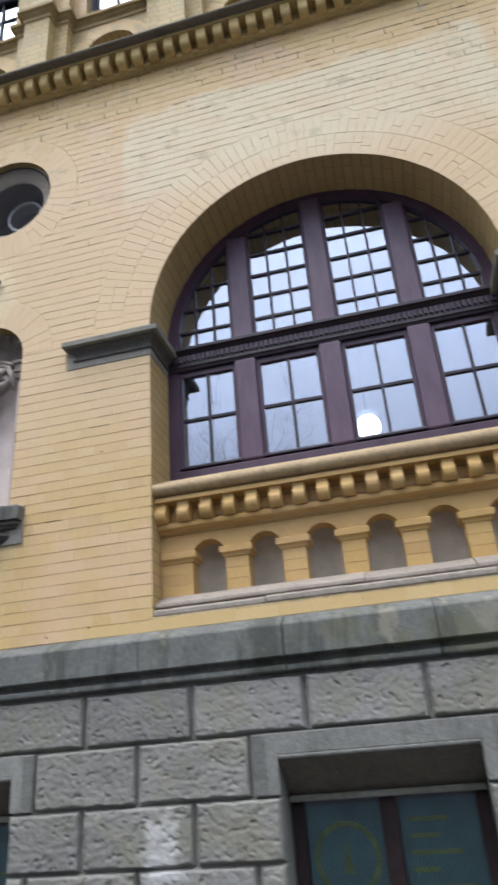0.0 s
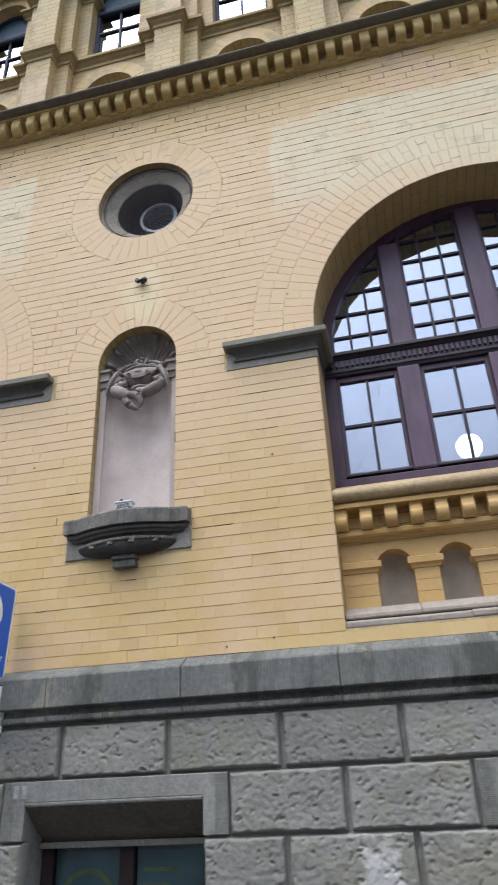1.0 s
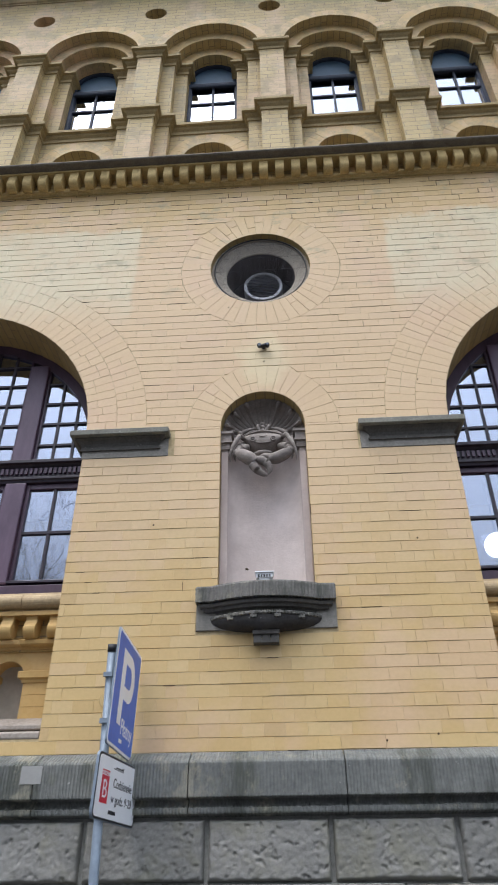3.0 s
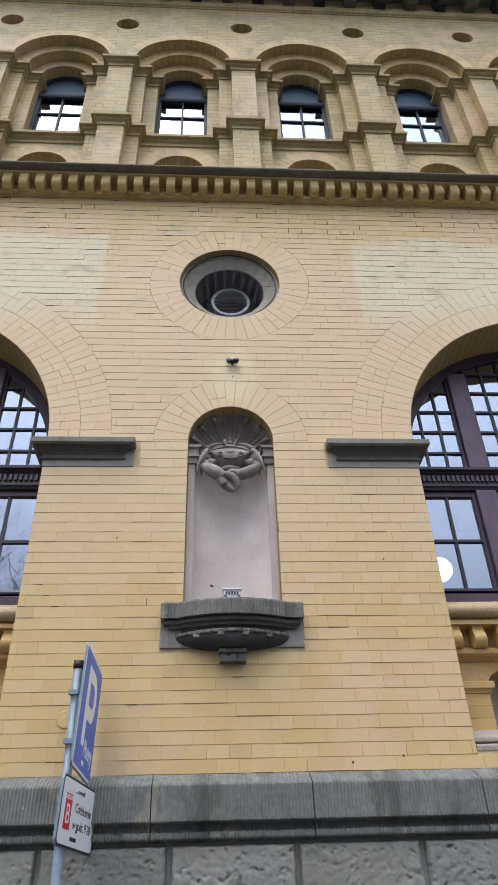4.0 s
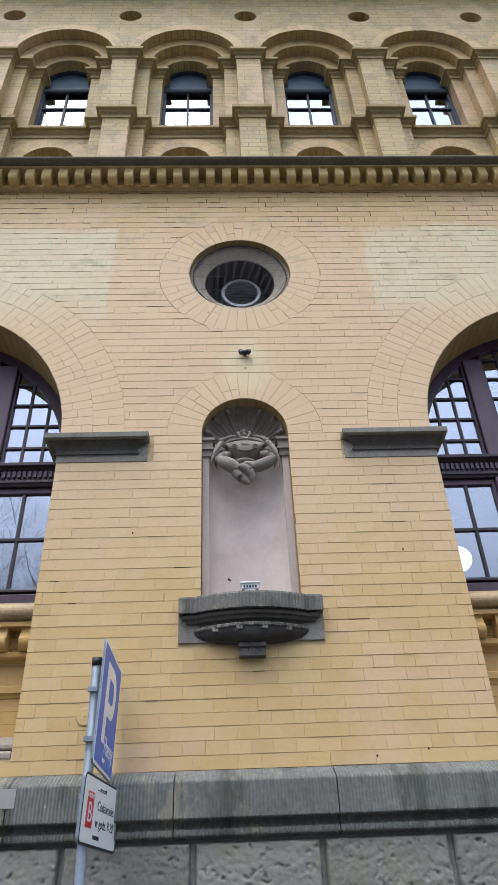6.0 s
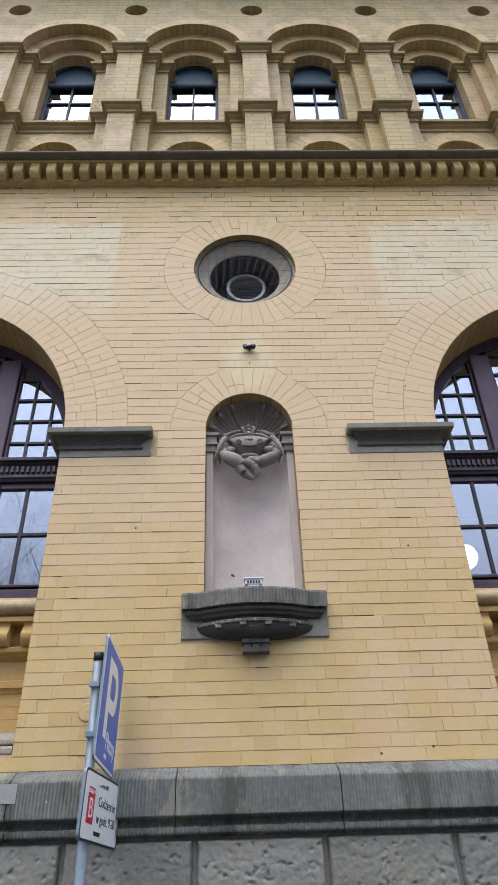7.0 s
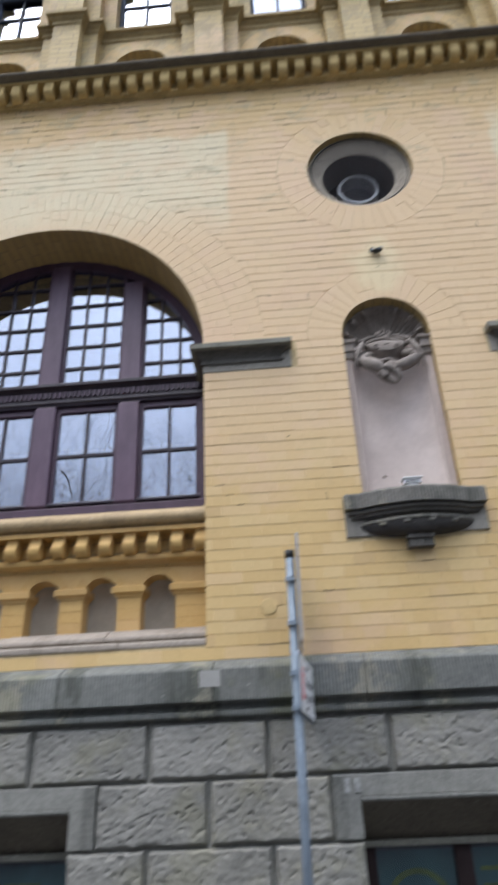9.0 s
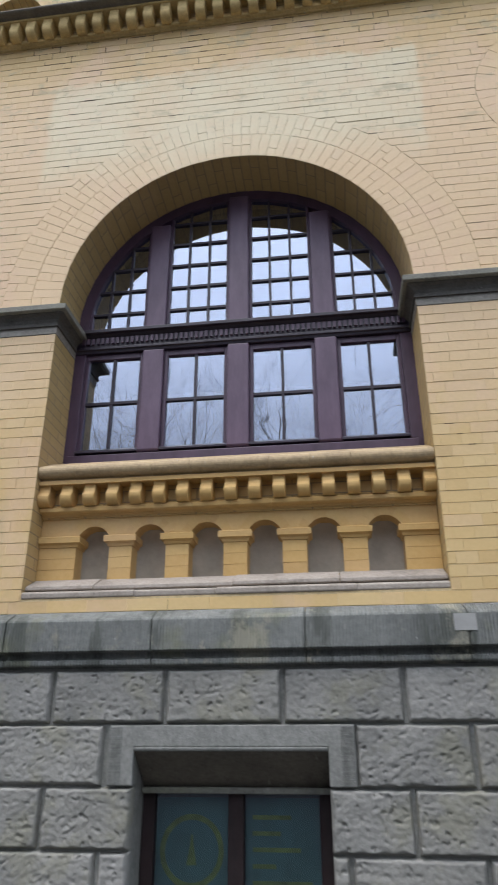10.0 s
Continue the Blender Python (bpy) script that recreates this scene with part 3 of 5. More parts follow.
# ---- basement windows ----
def basement_window(x, number):
    w = thing("window_%d" % number, "dark basement window with teal sheets behind its glass", "window", "structure", "basement windows")
    lint = MB().plate([(x - 0.69, 1.435), (x - 0.545, 1.435), (x - 0.545, 1.632), (x + 0.545, 1.632), (x + 0.545, 1.435), (x + 0.69, 1.435), (x + 0.69, 1.745), (x - 0.69, 1.745)], -0.062, 0.02)
    lin = part("lintel", lint, STONE_LINTEL, w, "smooth grey stone lintel with tooled margins", bevel=0.006)
    for sx in (-1, 1):
        m = MB()
        for i in range(31):
            z = 1.442 + i * 0.0096
            m.box(x + sx * 0.650 - 0.034, x + sx * 0.650 + 0.034, -0.0662, -0.06, z, z + 0.0056)
        part("tooled_margin", m, STONE_LINTEL, lin)
    part("hood_moulding", MB().sweep([(x - 0.543, 0.0), (x + 0.543, 0.0)], [(0.0, 1.60), (0.064, 1.612), (0.068, 1.622), (0.068, 1.632), (0, 1.632)]), STONE_LINTEL, w, bevel=0.003)
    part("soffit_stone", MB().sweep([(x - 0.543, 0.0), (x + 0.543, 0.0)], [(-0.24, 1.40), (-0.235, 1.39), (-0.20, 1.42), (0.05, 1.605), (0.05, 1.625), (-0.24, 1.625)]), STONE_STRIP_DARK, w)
    part("soffit_edge", MB().box(x - 0.543, x + 0.543, 0.150, 0.205, 1.385, 1.418), STONE_DARK, w, "stone edge over the frame", bevel=0.005)
    fr = MB()
    for a, b, c, d in ((-0.547, -0.475, 0.35, 1.46), (0.475, 0.547, 0.35, 1.46), (-0.045, 0.045, 0.43, 1.385), (-0.475, 0.475, 1.385, 1.46), (-0.475, 0.475, 0.35, 0.43)):
        fr.box(x + a, x + b, 0.20 if abs(a) > 0.1 else 0.195, 0.26, c, d)
    part("window_frame", fr, DARK_RED, w, bevel=0.005)
    for sx in (-1, 1):
        part("pane", MB().box(x + min(sx * 0.045, sx * 0.475), x + max(sx * 0.045, sx * 0.475), 0.228, 0.232, 0.43, 1.385), GLASS_DIM, w)
        sh = part("window_sheet", MB().box(x + min(sx * 0.05, sx * 0.47), x + max(sx * 0.05, sx * 0.47), 0.25, 0.253, 0.45, 1.36), SHEET, w, "teal printed sheet")
        if sx < 0:
            part("printed_ring", MB().turned([(0.185, 0.2485), (0.185, 0.246), (0.155, 0.246), (0.155, 0.2485)], (x - 0.26, 1.09), 36), YELLOW, sh)
            part("printed_mark", MB().plate([(x - 0.29, 1.02), (x - 0.23, 1.02), (x - 0.25, 1.12), (x - 0.255, 1.17), (x - 0.265, 1.17), (x - 0.27, 1.12)], 0.246, 0.2485), YELLOW, sh)
        else:
            for i, (l, z) in enumerate(((0.22, 1.25), (0.16, 1.17), (0.27, 1.09), (0.13, 1.01), (0.33, 0.93), (0.2, 0.85))):
                part("printed_line", MB().box(x + 0.09, x + 0.09 + l, 0.246, 0.2485, z, z + 0.022), YELLOW, sh)
    return w


for k, x in enumerate((-2.715, -0.03, 2.695)):
    basement_window(x, k + 1)
for k, a in enumerate((-0.655, -0.60)):
    tagged(part("paint_mark", MB().box(a, a + 0.03, -0.0665, -0.0625, 1.655, 1.725), plain("faded_white_paint", (0.33, 0.33, 0.32), 0.9, var=0.4, scale=25)), "faded white painted mark on the lintel", "mark")


# ---- great arched windows ----
def ring_sector(c, zs, r0, r1, y0, y1, n=40, a0=0.0, a1=math.pi):
    m = MB()
    for i in range(n):
        p, q = a0 + (a1 - a0) * i / n, a0 + (a1 - a0) * (i + 1) / n
        v = [(c + r * math.cos(t), y, zs + r * math.sin(t)) for y in (y0, y1) for r, t in ((r0, p), (r1, p), (r1, q), (r0, q))]
        m.add(v, [(0, 1, 2, 3), (0, 4, 5, 1), (2, 6, 7, 3)] + ([(0, 3, 7, 4)] if i == 0 else []) + ([(1, 5, 6, 2)] if i == n - 1 else []) + [(0, 3, 7, 4), (1, 5, 6, 2)])
    return m


def great_window(c, number):
    w = thing("window_%d" % number, "tall round-arched window with aubergine painted timber frame", "window", "structure", "great arched windows")
    r = 1.30
    yf, yb = 0.395, 0.47
    fr = part("window_frame", ring_sector(c, SPRING, r - 0.055, HW + 0.01, yf, yb), PURPLE, w, bevel=0.0)
    for sx in (-1, 1):
        a, b = sorted((sx * (r - 0.055), sx * (HW + 0.01)))
        part("jamb", MB().box(c + a, c + b, yf, yb, 3.50, SPRING), PURPLE, w, bevel=0.006)
    part("bottom_rail", MB().sweep([(c - r, yf), (c + r, yf)], [(-0.07, 3.50), (0.03, 3.50), (0.03, 3.615), (0.0, 3.63), (-0.07, 3.63)]), PURPLE, w, bevel=0.004)
    tr = part("transom", MB().sweep([(c - r - 0.02, yf), (c + r + 0.02, yf)], [(-0.07, 4.51), (0.012, 4.51), (0.018, 4.532), (0.03, 4.536), (0.03, 4.556), (0.022, 4.56), (0.022, 4.645), (0.03, 4.65), (0.045, 4.665), (0.070, 4.672), (0.070, 4.700), (0.05, 4.710), (-0.07, 4.72)]), BAR, w, bevel=0.003)
    for i in range(64):
        x = c - r + 0.03 + i * 0.0403
        part("transom_tooth", MB().box(x, x + 0.022, yf - 0.040, yf - 0.02, 4.58, 4.635), PURPLE, tr)
    mulls = (-0.68, 0.0, 0.68)
    for mx in mulls:
        h = SPRING + math.sqrt((r - 0.03) ** 2 - (abs(mx) + 0.07) ** 2)
        part("mullion", MB().sweep([(c + mx - 0.085, yf), (c + mx + 0.085, yf)], [(-0.07, 3.63), (0.012, 3.63), (0.022, 3.65), (0.022, 4.51), (-0.07, 4.51)]), MAUVE, w, bevel=0.012)
        part("mullion", MB().sweep([(c + mx - 0.085, yf), (c + mx + 0.085, yf)], [(-0.07, 4.71), (0.018, 4.71), (0.018, h), (-0.07, h)]), MAUVE, w, bevel=0.012)
    edges = [-(r - 0.055), -0.765, -0.595, -0.085, 0.085, 0.595, 0.765, r - 0.055]
    for k in range(0, 8, 2):
        a, b = c + edges[k], c + edges[k + 1]
        # lower casement, two panes by two
        z0, z1, s = 3.63, 4.51, 0.030
        sash = MB().box(a, a + s, 0.408, 0.45, z0, z1).box(b - s, b, 0.408, 0.45, z0, z1).box(a + s, b - s, 0.408, 0.45, z1 - 0.05, z1).box(a + s, b - s, 0.402, 0.45, z0, z0 + 0.045)
        cas = part("casement", sash, PURPLE, w, bevel=0.005)
        part("weather_bar", MB().sweep([(a, 0.402), (b, 0.402)], [(0, 3.635), (0.03, 3.64), (0.03, 3.653), (0, 3.675)]), BAR, cas)
        xm, zm = (a + b) / 2, 4.07
        part("glazing_bar", MB().box(xm - 0.011, xm + 0.011, 0.416, 0.446, z0 + 0.045, z1 - 0.05), BAR, cas)
        part("glazing_bar", MB().box(a + s, b - s, 0.414, 0.446, zm - 0.011, zm + 0.011), BAR, cas)
        for xa, xb in ((a + s, xm - 0.011), (xm + 0.011, b - s)):
            for za, zb in ((z0 + 0.045, zm - 0.011), (zm + 0.011, z1 - 0.05)):
                tilt = random.uniform(-0.0008, 0.0008)
                part("pane", MB().add([(xa, 0.432 + tilt, za), (xb, 0.432 - tilt, za), (xb, 0.432 - tilt, zb), (xa, 0.432 + tilt, zb), (xa, 0.435, za), (xb, 0.435, za), (xb, 0.435, zb), (xa, 0.435, zb)], [(0, 1, 2, 3), (7, 6, 5, 4), (0, 4, 5, 1), (2, 6, 7, 3), (1, 5, 6, 2), (0, 3, 7, 4)]), GLASS, cas)
        # arched light above, three panes across
        n, zf, pitch = 3, 4.72, 0.221
        ax = lambda x: SPRING + math.sqrt(max(0.0, (r - 0.05) ** 2 - (x - c) ** 2))
        top = part("arched_light", MB().box(a, a + 0.022, 0.408, 0.45, zf, max(zf + 0.01, ax(a + 0.02))).box(b - 0.022, b, 0.408, 0.45, zf, max(zf + 0.01, ax(b - 0.02))).box(a, b, 0.406, 0.45, zf, zf + 0.03), PURPLE, w, bevel=0.004)
        for i in range(1, n):
            x = a + (b - a) * i / n
            part("glazing_bar", MB().box(x - 0.010, x + 0.010, 0.416, 0.446, zf + 0.03, ax(x)), BAR, top)
        j = 1
        while zf + j * pitch < SPRING + r - 0.06:
            z = zf - 0.044 + j * pitch
            half = math.sqrt(max(0.0, (r - 0.05) ** 2 - (z - SPRING) ** 2))
            xa, xb = max(a, c - half), min(b, c + half)
            if xb - xa > 0.03:
                part("glazing_bar", MB().box(xa, xb, 0.414, 0.446, z - 0.010, z + 0.010), BAR, top)
            j += 1
        pts = [(a, zf)] + [(b, zf)] + [(b + (a - b) * i / 14, ax(b + (a - b) * i / 14)) for i in range(15)]
        pts = [p for i, p in enumerate(pts) if i == 0 or abs(p[0] - pts[i - 1][0]) + abs(p[1] - pts[i - 1][1]) > 1e-4]
        part("pane", MB().plate(pts, 0.431, 0.434), GLASS, top)
    return w


for k, c in enumerate(BAYS):
    great_window(c, k + 4)


# ---- sill, corbel table and blind arcade under each great window ----
def dentil_mesh(wd, z0, z1, yb, yf, set_back=0.30):
    """A corbel whose front swells out into a rounded foot."""
    h, dep = z1 - z0, yb - yf
    r = h * 0.40
    prof = [(yb, z1), (yf + dep * set_back, z1), (yf + dep * set_back * 0.97, z0 + h * 0.80), (yf + dep * set_back * 0.66, z0 + h * 0.64), (yf + dep * set_back * 0.22, z0 + h * 0.52)]
    prof += [(yf + r * (1 - math.cos(t)), z0 + r * (1 - math.sin(t))) for t in [radians(-8 + 98 * i / 9) for i in range(10)]]
    prof += [(yf + r * 1.35, z0 + r * 0.08), (yf + r * 1.7, z0 + r * 0.42), (yb, z0 + r * 0.6)]
    n = len(prof)
    c = wd * 0.06
    v = [(x, y + dy, z) for x, dy in ((-wd / 2, 0.004), (-wd / 2 + c, 0.0), (wd / 2 - c, 0.0), (wd / 2, 0.004)) for y, z in prof]
    f = [tuple(range(n)), tuple(range(4 * n - 1, 3 * n - 1, -1))]
    return MB().add(v, f + [(k * n + i, (k + 1) * n + i, (k + 1) * n + (i + 1) % n, k * n + (i + 1) % n) for k in range(3) for i in range(n)])


DENT = dentil_mesh(0.080, 3.128, 3.272, 0.17, 0.042, 0.22).mesh("dentil", BRICK_GOLD)
DENT_TOP = dentil_mesh(0.088, 7.728, 7.902, -0.02, -0.156, 0.05).mesh("dentil", BRICK_CORNICE)


SILL = stone_material("yellow_glazed_sill", (0.36, 0.255, 0.135), (0.55, 0.40, 0.22), 5.0, rough=0.6)


def ledge_course(ap, a, b, prof, lengths, rng, drop):
    """A course of worn ledge stones of uneven length, each a little out of line."""
    x, k = a, 0
    while x < b - 0.01:
        e = min(b, x + lengths[k % len(lengths)])
        if b - e < 0.12:
            e = b
        dy, dz = rng.uniform(-0.004, 0.004), rng.uniform(-drop, 0.0)
        part("ledge_stone", MB().sweep([(x + 0.0015, dy), (e - 0.0015, dy)], [(o, z + dz) for o, z in prof]), STONE_LEDGE, ap, bevel=0.004)
        x, k = e, k + 1


SILL_ROLL = [(-0.055 + 0.047 * math.cos(t), 3.365 + 0.047 * math.sin(t)) for t in [radians(-75 + 165 * i / 9) for i in range(10)]]


def window_apron(c):
    ap = thing("window_apron", "yellow brick apron with corbel table and blind arcade", "apron", "structure", "aprons under the great windows")
    rng = random.Random(int(c * 100))
    a, b = c - HW + 0.002, c + HW - 0.002
    n = 10
    for i in range(n):
        p, q = a + (b - a) * i / n + 0.001, a + (b - a) * (i + 1) / n - 0.001
        w = rng.uniform(-0.003, 0.003)
        part("sill_brick", MB().sweep([(p, w), (q, w)], [(-0.42, 3.300), (-0.075, 3.300), (-0.070, 3.316)] + SILL_ROLL + [(-0.10, 3.412), (-0.10, 3.42), (-0.42, 3.44)]), SILL, ap)
    for row, (o, z0, z1) in enumerate(((0.110, 3.421, 3.448), (0.160, 3.450, 3.476))):
        for i in range(11):
            p, q = a + (b - a) * (i - 0.5 * row) / 10.5, a + (b - a) * (i + 1 - 0.5 * row) / 10.5
            p, q, w = max(a, p) + 0.001, min(b, q) - 0.001, rng.uniform(-0.003, 0.003)
            part("sill_course_brick", MB().sweep([(p, o + w), (q, o + w)], [(-0.27, z0), (-0.004, z0), (0.0, z0 + 0.004), (-0.012, z1), (-0.27, z1 + 0.03)]), SILL, ap)
    part("corbel_backing", MB().box(a, b, 0.165, 0.42, 3.06, 3.301), BRICK_GOLD_FAR, ap)
    part("corbel_lintel", MB().box(a, b, 0.048, 0.165, 3.272, 3.3005), BRICK_GOLD, ap)
    for i in range(17):
        ob = new("dentil", DENT)
        ob.parent, ob.location = ap, (c + (i - 8) * 0.162, rng.uniform(-0.002, 0.002), 0)
    for i in range(10):
        p, q = a + (b - a) * i / 10 + 0.001, a + (b - a) * (i + 1) / 10 - 0.001
        part("fillet_brick", MB().sweep([(p, 0.165), (q, 0.165)], [(-0.05, 3.072), (0.012, 3.072), (0.018, 3.086), (0.048, 3.090), (0.058, 3.098), (0.062, 3.122), (0.05, 3.130), (-0.05, 3.134)]), BRICK_GOLD, ap)
    pitch, hw, yp = 0.390, 0.116, 0.178
    off = -0.02 if c > 0 else 0.02
    cs = [c + off + (i - 2.5) * pitch for i in range(6)]
    arc = slab(a, b, 2.60, 3.075, yp, 0.36, [("arch", x, hw, 2.63, 2.888) for x in cs], arc=14)
    ob = new("blind_arcade", slab_mesh("blind_arcade", arc, BRICK_GOLD))
    ob.parent = ap
    part("arcade_back", MB().box(a, b, 0.355, 0.37, 2.60, 3.07), PLASTER, ap, "grey rendered recess")
    for x in cs:
        cv = []
        for j, z in enumerate((2.61, 2.72, 2.82, 2.888, 2.93, 2.965, 2.988, 3.000)):
            k = math.sqrt(max(0.0, 1 - max(0.0, (z - 2.888) / 0.118) ** 2))
            for i in range(13):
                t = math.pi * i / 12
                cv.append((x - (hw + 0.004) * math.cos(t) * k, 0.288 + 0.056 * math.sin(t) * k, z))
        part("recess_panel", MB().add(cv, [(j * 13 + i, j * 13 + i + 1, (j + 1) * 13 + i + 1, (j + 1) * 13 + i) for j in range(7) for i in range(12)]), PLASTER, ap, smooth=True)
    xs = [a] + [v for x in cs for v in (x - hw, x + hw)] + [b]
    for k in range(0, len(xs), 2):
        p, q = xs[k], xs[k + 1]
        path = [(p + 0.002, 0.31), (p + 0.002, yp), (q - 0.002, yp), (q - 0.002, 0.31)]
        if k == 0:
            path = path[1:]
        if k == len(xs) - 2:
            path = path[:-1]
        part("arcade_capital", MB().sweep(path, [(-0.001, 2.858), (0.010, 2.860), (0.014, 2.876), (0.022, 2.884), (0.034, 2.888), (0.036, 2.926), (0.030, 2.931), (-0.001, 2.935)]), BRICK_GOLD, ap)
        for z0, z1 in ((2.635, 2.708), (2.711, 2.782), (2.785, 2.857)):
            part("brick", MB().box(p + 0.0015, q - 0.0015, yp - 0.004, yp + 0.004, z0, z1), BRICK_GOLD, ap)
    ledge_course(ap, a, b, [(-0.36, 2.487), (-0.002, 2.487), (0.003, 2.494), (0.003, 2.520), (-0.008, 2.533), (-0.36, 2.545)], (0.74, 0.52, 0.86, 0.6), rng, 0.004)
    ledge_course(ap, a, b, [(-0.36, 2.547), (-0.040, 2.545), (-0.034, 2.552), (-0.036, 2.572), (-0.055, 2.584), (-0.14, 2.625), (-0.17, 2.640), (-0.36, 2.645)], (0.46, 0.9, 0.66, 0.55), rng, 0.006)
    return ap


for c in BAYS:
    window_apron(c)


# ---- impost blocks at the springing ----
imp_hollow = [(-0.03, 4.532), (0.020, 4.532), (0.022, 4.546), (0.010, 4.550), (0.010, 4.568), (0.020, 4.590), (0.040, 4.611), (0.060, 4.622), (0.060, 4.632), (-0.03, 4.632)]
imp_band = [(-0.03, 4.630), (0.080, 4.630), (0.092, 4.636), (0.092, 4.678), (0.08, 4.687), (-0.03, 4.699)]
for c in BAYS:
    for sx in (-1, 1):
        e = c + sx * HW
        far = 0.795 if 0 < e < 2 else (-0.83 if -2 < e < 0 else e + sx * 0.62)
        path = [(e, 0.395), (e, 0.0), (far, 0.0), (far, 0.03)] if sx > 0 else [(far, 0.03), (far, 0.0), (e, 0.0), (e, 0.395)]
        imp = thing("impost", "weathered grey-green stone impost moulding on a plain block", "impost", "structure", "imposts")
        part("hollow_moulding", MB().sweep(path, imp_hollow), STONE_SHELF_PLAIN, imp, "dark hollow moulding")
        part("top_band", MB().sweep(path, imp_band), STONE_IMPOST, imp, bevel=0.003)
        p, q = sorted((e, far + sx * 0.082))
        lo = [(p, -0.005), (q + 0.005, -0.005), (q + 0.005, 0.39), (q - 0.02, 0.39), (q - 0.02, 0.03), (p, 0.03)] if sx < 0 else [(p - 0.005, -0.005), (q, -0.005), (q, 0.03), (p + 0.02, 0.03), (p + 0.02, 0.39), (p - 0.005, 0.39)]
        n = len(lo)
        v = [(x, y, z) for z in (4.471, 4.628) for x, y in lo]
        part("block", MB().add(v, [tuple(range(n - 1, -1, -1)), tuple(range(n, 2 * n))] + [(i, (i + 1) % n, n + (i + 1) % n, n + i) for i in range(n)]), STONE_BLOCK, imp, "paler plain grey block", bevel=0.003)

# ---- main cornice over the brick wall ----
cornice = thing("cornice", "yellow brick dentil cornice with dark stone top", "cornice", "structure")
BED = MB().sweep([(-0.0803, 0), (0.0803, 0)], [(-0.05, 7.716), (0.016, 7.716), (0.022, 7.730), (0.046, 7.736), (0.052, 7.746), (0.052, 7.772), (0.044, 7.778), (-0.05, 7.780)]).mesh("moulded_brick", BRICK_CORNICE)
for i in range(72):
    ob = new("moulded_brick", BED)
    ob.parent, ob.location = cornice, (-5.86 + i * 0.1625, random.uniform(-0.002, 0.002), random.uniform(-0.0015, 0.0015))
part("dentil_backing", MB().box(X0, X1, -0.02, 0.3, 7.778, 7.905), BRICK_FAR, cornice)
part("dentil_lintel", MB().box(X0, X1, -0.162, -0.02, 7.902, 7.925), BRICK_CORNICE, cornice)
part("top_moulding", MB().sweep([(X0, 0), (X1, 0)], [(-0.2, 7.925), (0.175, 7.925), (0.180, 7.932), (0.205, 7.934), (0.226, 7.941), (0.236, 7.953), (0.236, 7.968), (0.222, 7.980), (0.04, 7.998), (-0.2, 7.998)]), stone_material("dark_cornice_stone", (0.085, 0.075, 0.06), (0.22, 0.185, 0.135), 7.0), cornice, "soot-darkened stone top moulding", bevel=0.004)
for i in range(72):
    ob = new("dentil", DENT_TOP)
    ob.parent, ob.location = cornice, (-5.8 + i * 0.1625, 0, 0)


# ---- upper storey arcade ----
UP, U0 = 1.50, 0.19
PIL = [U0 + UP * k for k in range(-4, 5)]
WIN = [U0 + UP * (k + 0.5) for k in range(-4, 4)]
Y0, Y1, Y2, Y3 = -0.08, 0.04, 0.16, 0.34
oculi = [("circle", x, 0.144, 11.40, 0) for x in PIL[1:-1]]
UZ0, UZ1 = 7.97, 12.4
US = 10.42
for name, yf, yb, r in (("wall_upper_outer", Y0, Y1, 0.605), ("wall_upper_middle", Y1 + 0.001, Y2, 0.455)):
    hs = oculi + [("arch", x, r, 0, US) for x in WIN]
    tagged(new(name, slab_mesh(name, slab(X0, X1, UZ0, UZ1, yf, yb, hs), BRICK_FAR)), "stepped yellow brick arcade order with round arches", "wall", kind="structure")
hs = oculi + [("arch", x, 0.31, 9.10, US - 0.01) for x in WIN]
lun = [("arch", x, 0.29, 8.2, 8.49) for x in WIN]
up_in = slab(X0, X1, 9.02, UZ1, Y2 + 0.001, Y3 + 0.1, hs)
tagged(new("wall_upper_inner", slab_mesh("wall_upper_inner", up_in, BRICK_FAR)), "inner yellow brick order round the upper windows", "wall", kind="structure")
tagged(new("wall_upper_parapet", slab_mesh("wall_upper_parapet", slab(X0, X1, UZ0, 9.02, Y2 + 0.001, Y3 + 0.1, lun), BRICK_FAR)), "yellow brick band with shallow lunettes", "wall", kind="structure")
tagged(part("lunette_backing", MB().box(X0, X1, Y3 + 0.1, Y3 + 0.14, UZ0, 9.02), PLASTER), "rendered back of the lunettes", "wall", kind="structure")
tagged(part("oculus_backing", MB().box(X0, X1, 0.95, 1.0, 11.1, UZ1), MORTAR), "dark back of the small round openings", "wall", kind="structure")

cap_prof = lambda z: [(-0.01, z - 0.150), (0.012, z - 0.146), (0.016, z - 0.118), (0.006, z - 0.112), (0.010, z - 0.092), (0.036, z - 0.072), (0.044, z - 0.054), (0.044, z - 0.048), (0.074, z - 0.044), (0.076, z - 0.006), (-0.01, z)]
string = thing("string_course", "moulded brick string course stepping round pilasters and sills", "moulding", "structure")
caps = thing("capital_course", "moulded brick capitals under the upper arches", "moulding", "structure")
for x in PIL[1:-1]:
    pl = [(x - 0.44, Y2), (x - 0.295, Y2), (x - 0.295, Y1), (x - 0.145, Y1), (x - 0.145, Y0), (x + 0.145, Y0), (x + 0.145, Y1), (x + 0.295, Y1), (x + 0.295, Y2), (x + 0.44, Y2)]
    part("capital", MB().sweep([(x - 0.44, Y2 + 0.15)] + pl + [(x + 0.44, Y2 + 0.15)], cap_prof(10.42)), BRICK_OLD, caps)
    part("string_moulding", MB().sweep([(x - 0.75, Y2)] + pl[1:-1] + [(x + 0.75, Y2)], cap_prof(9.095)), BRICK_OLD, string)


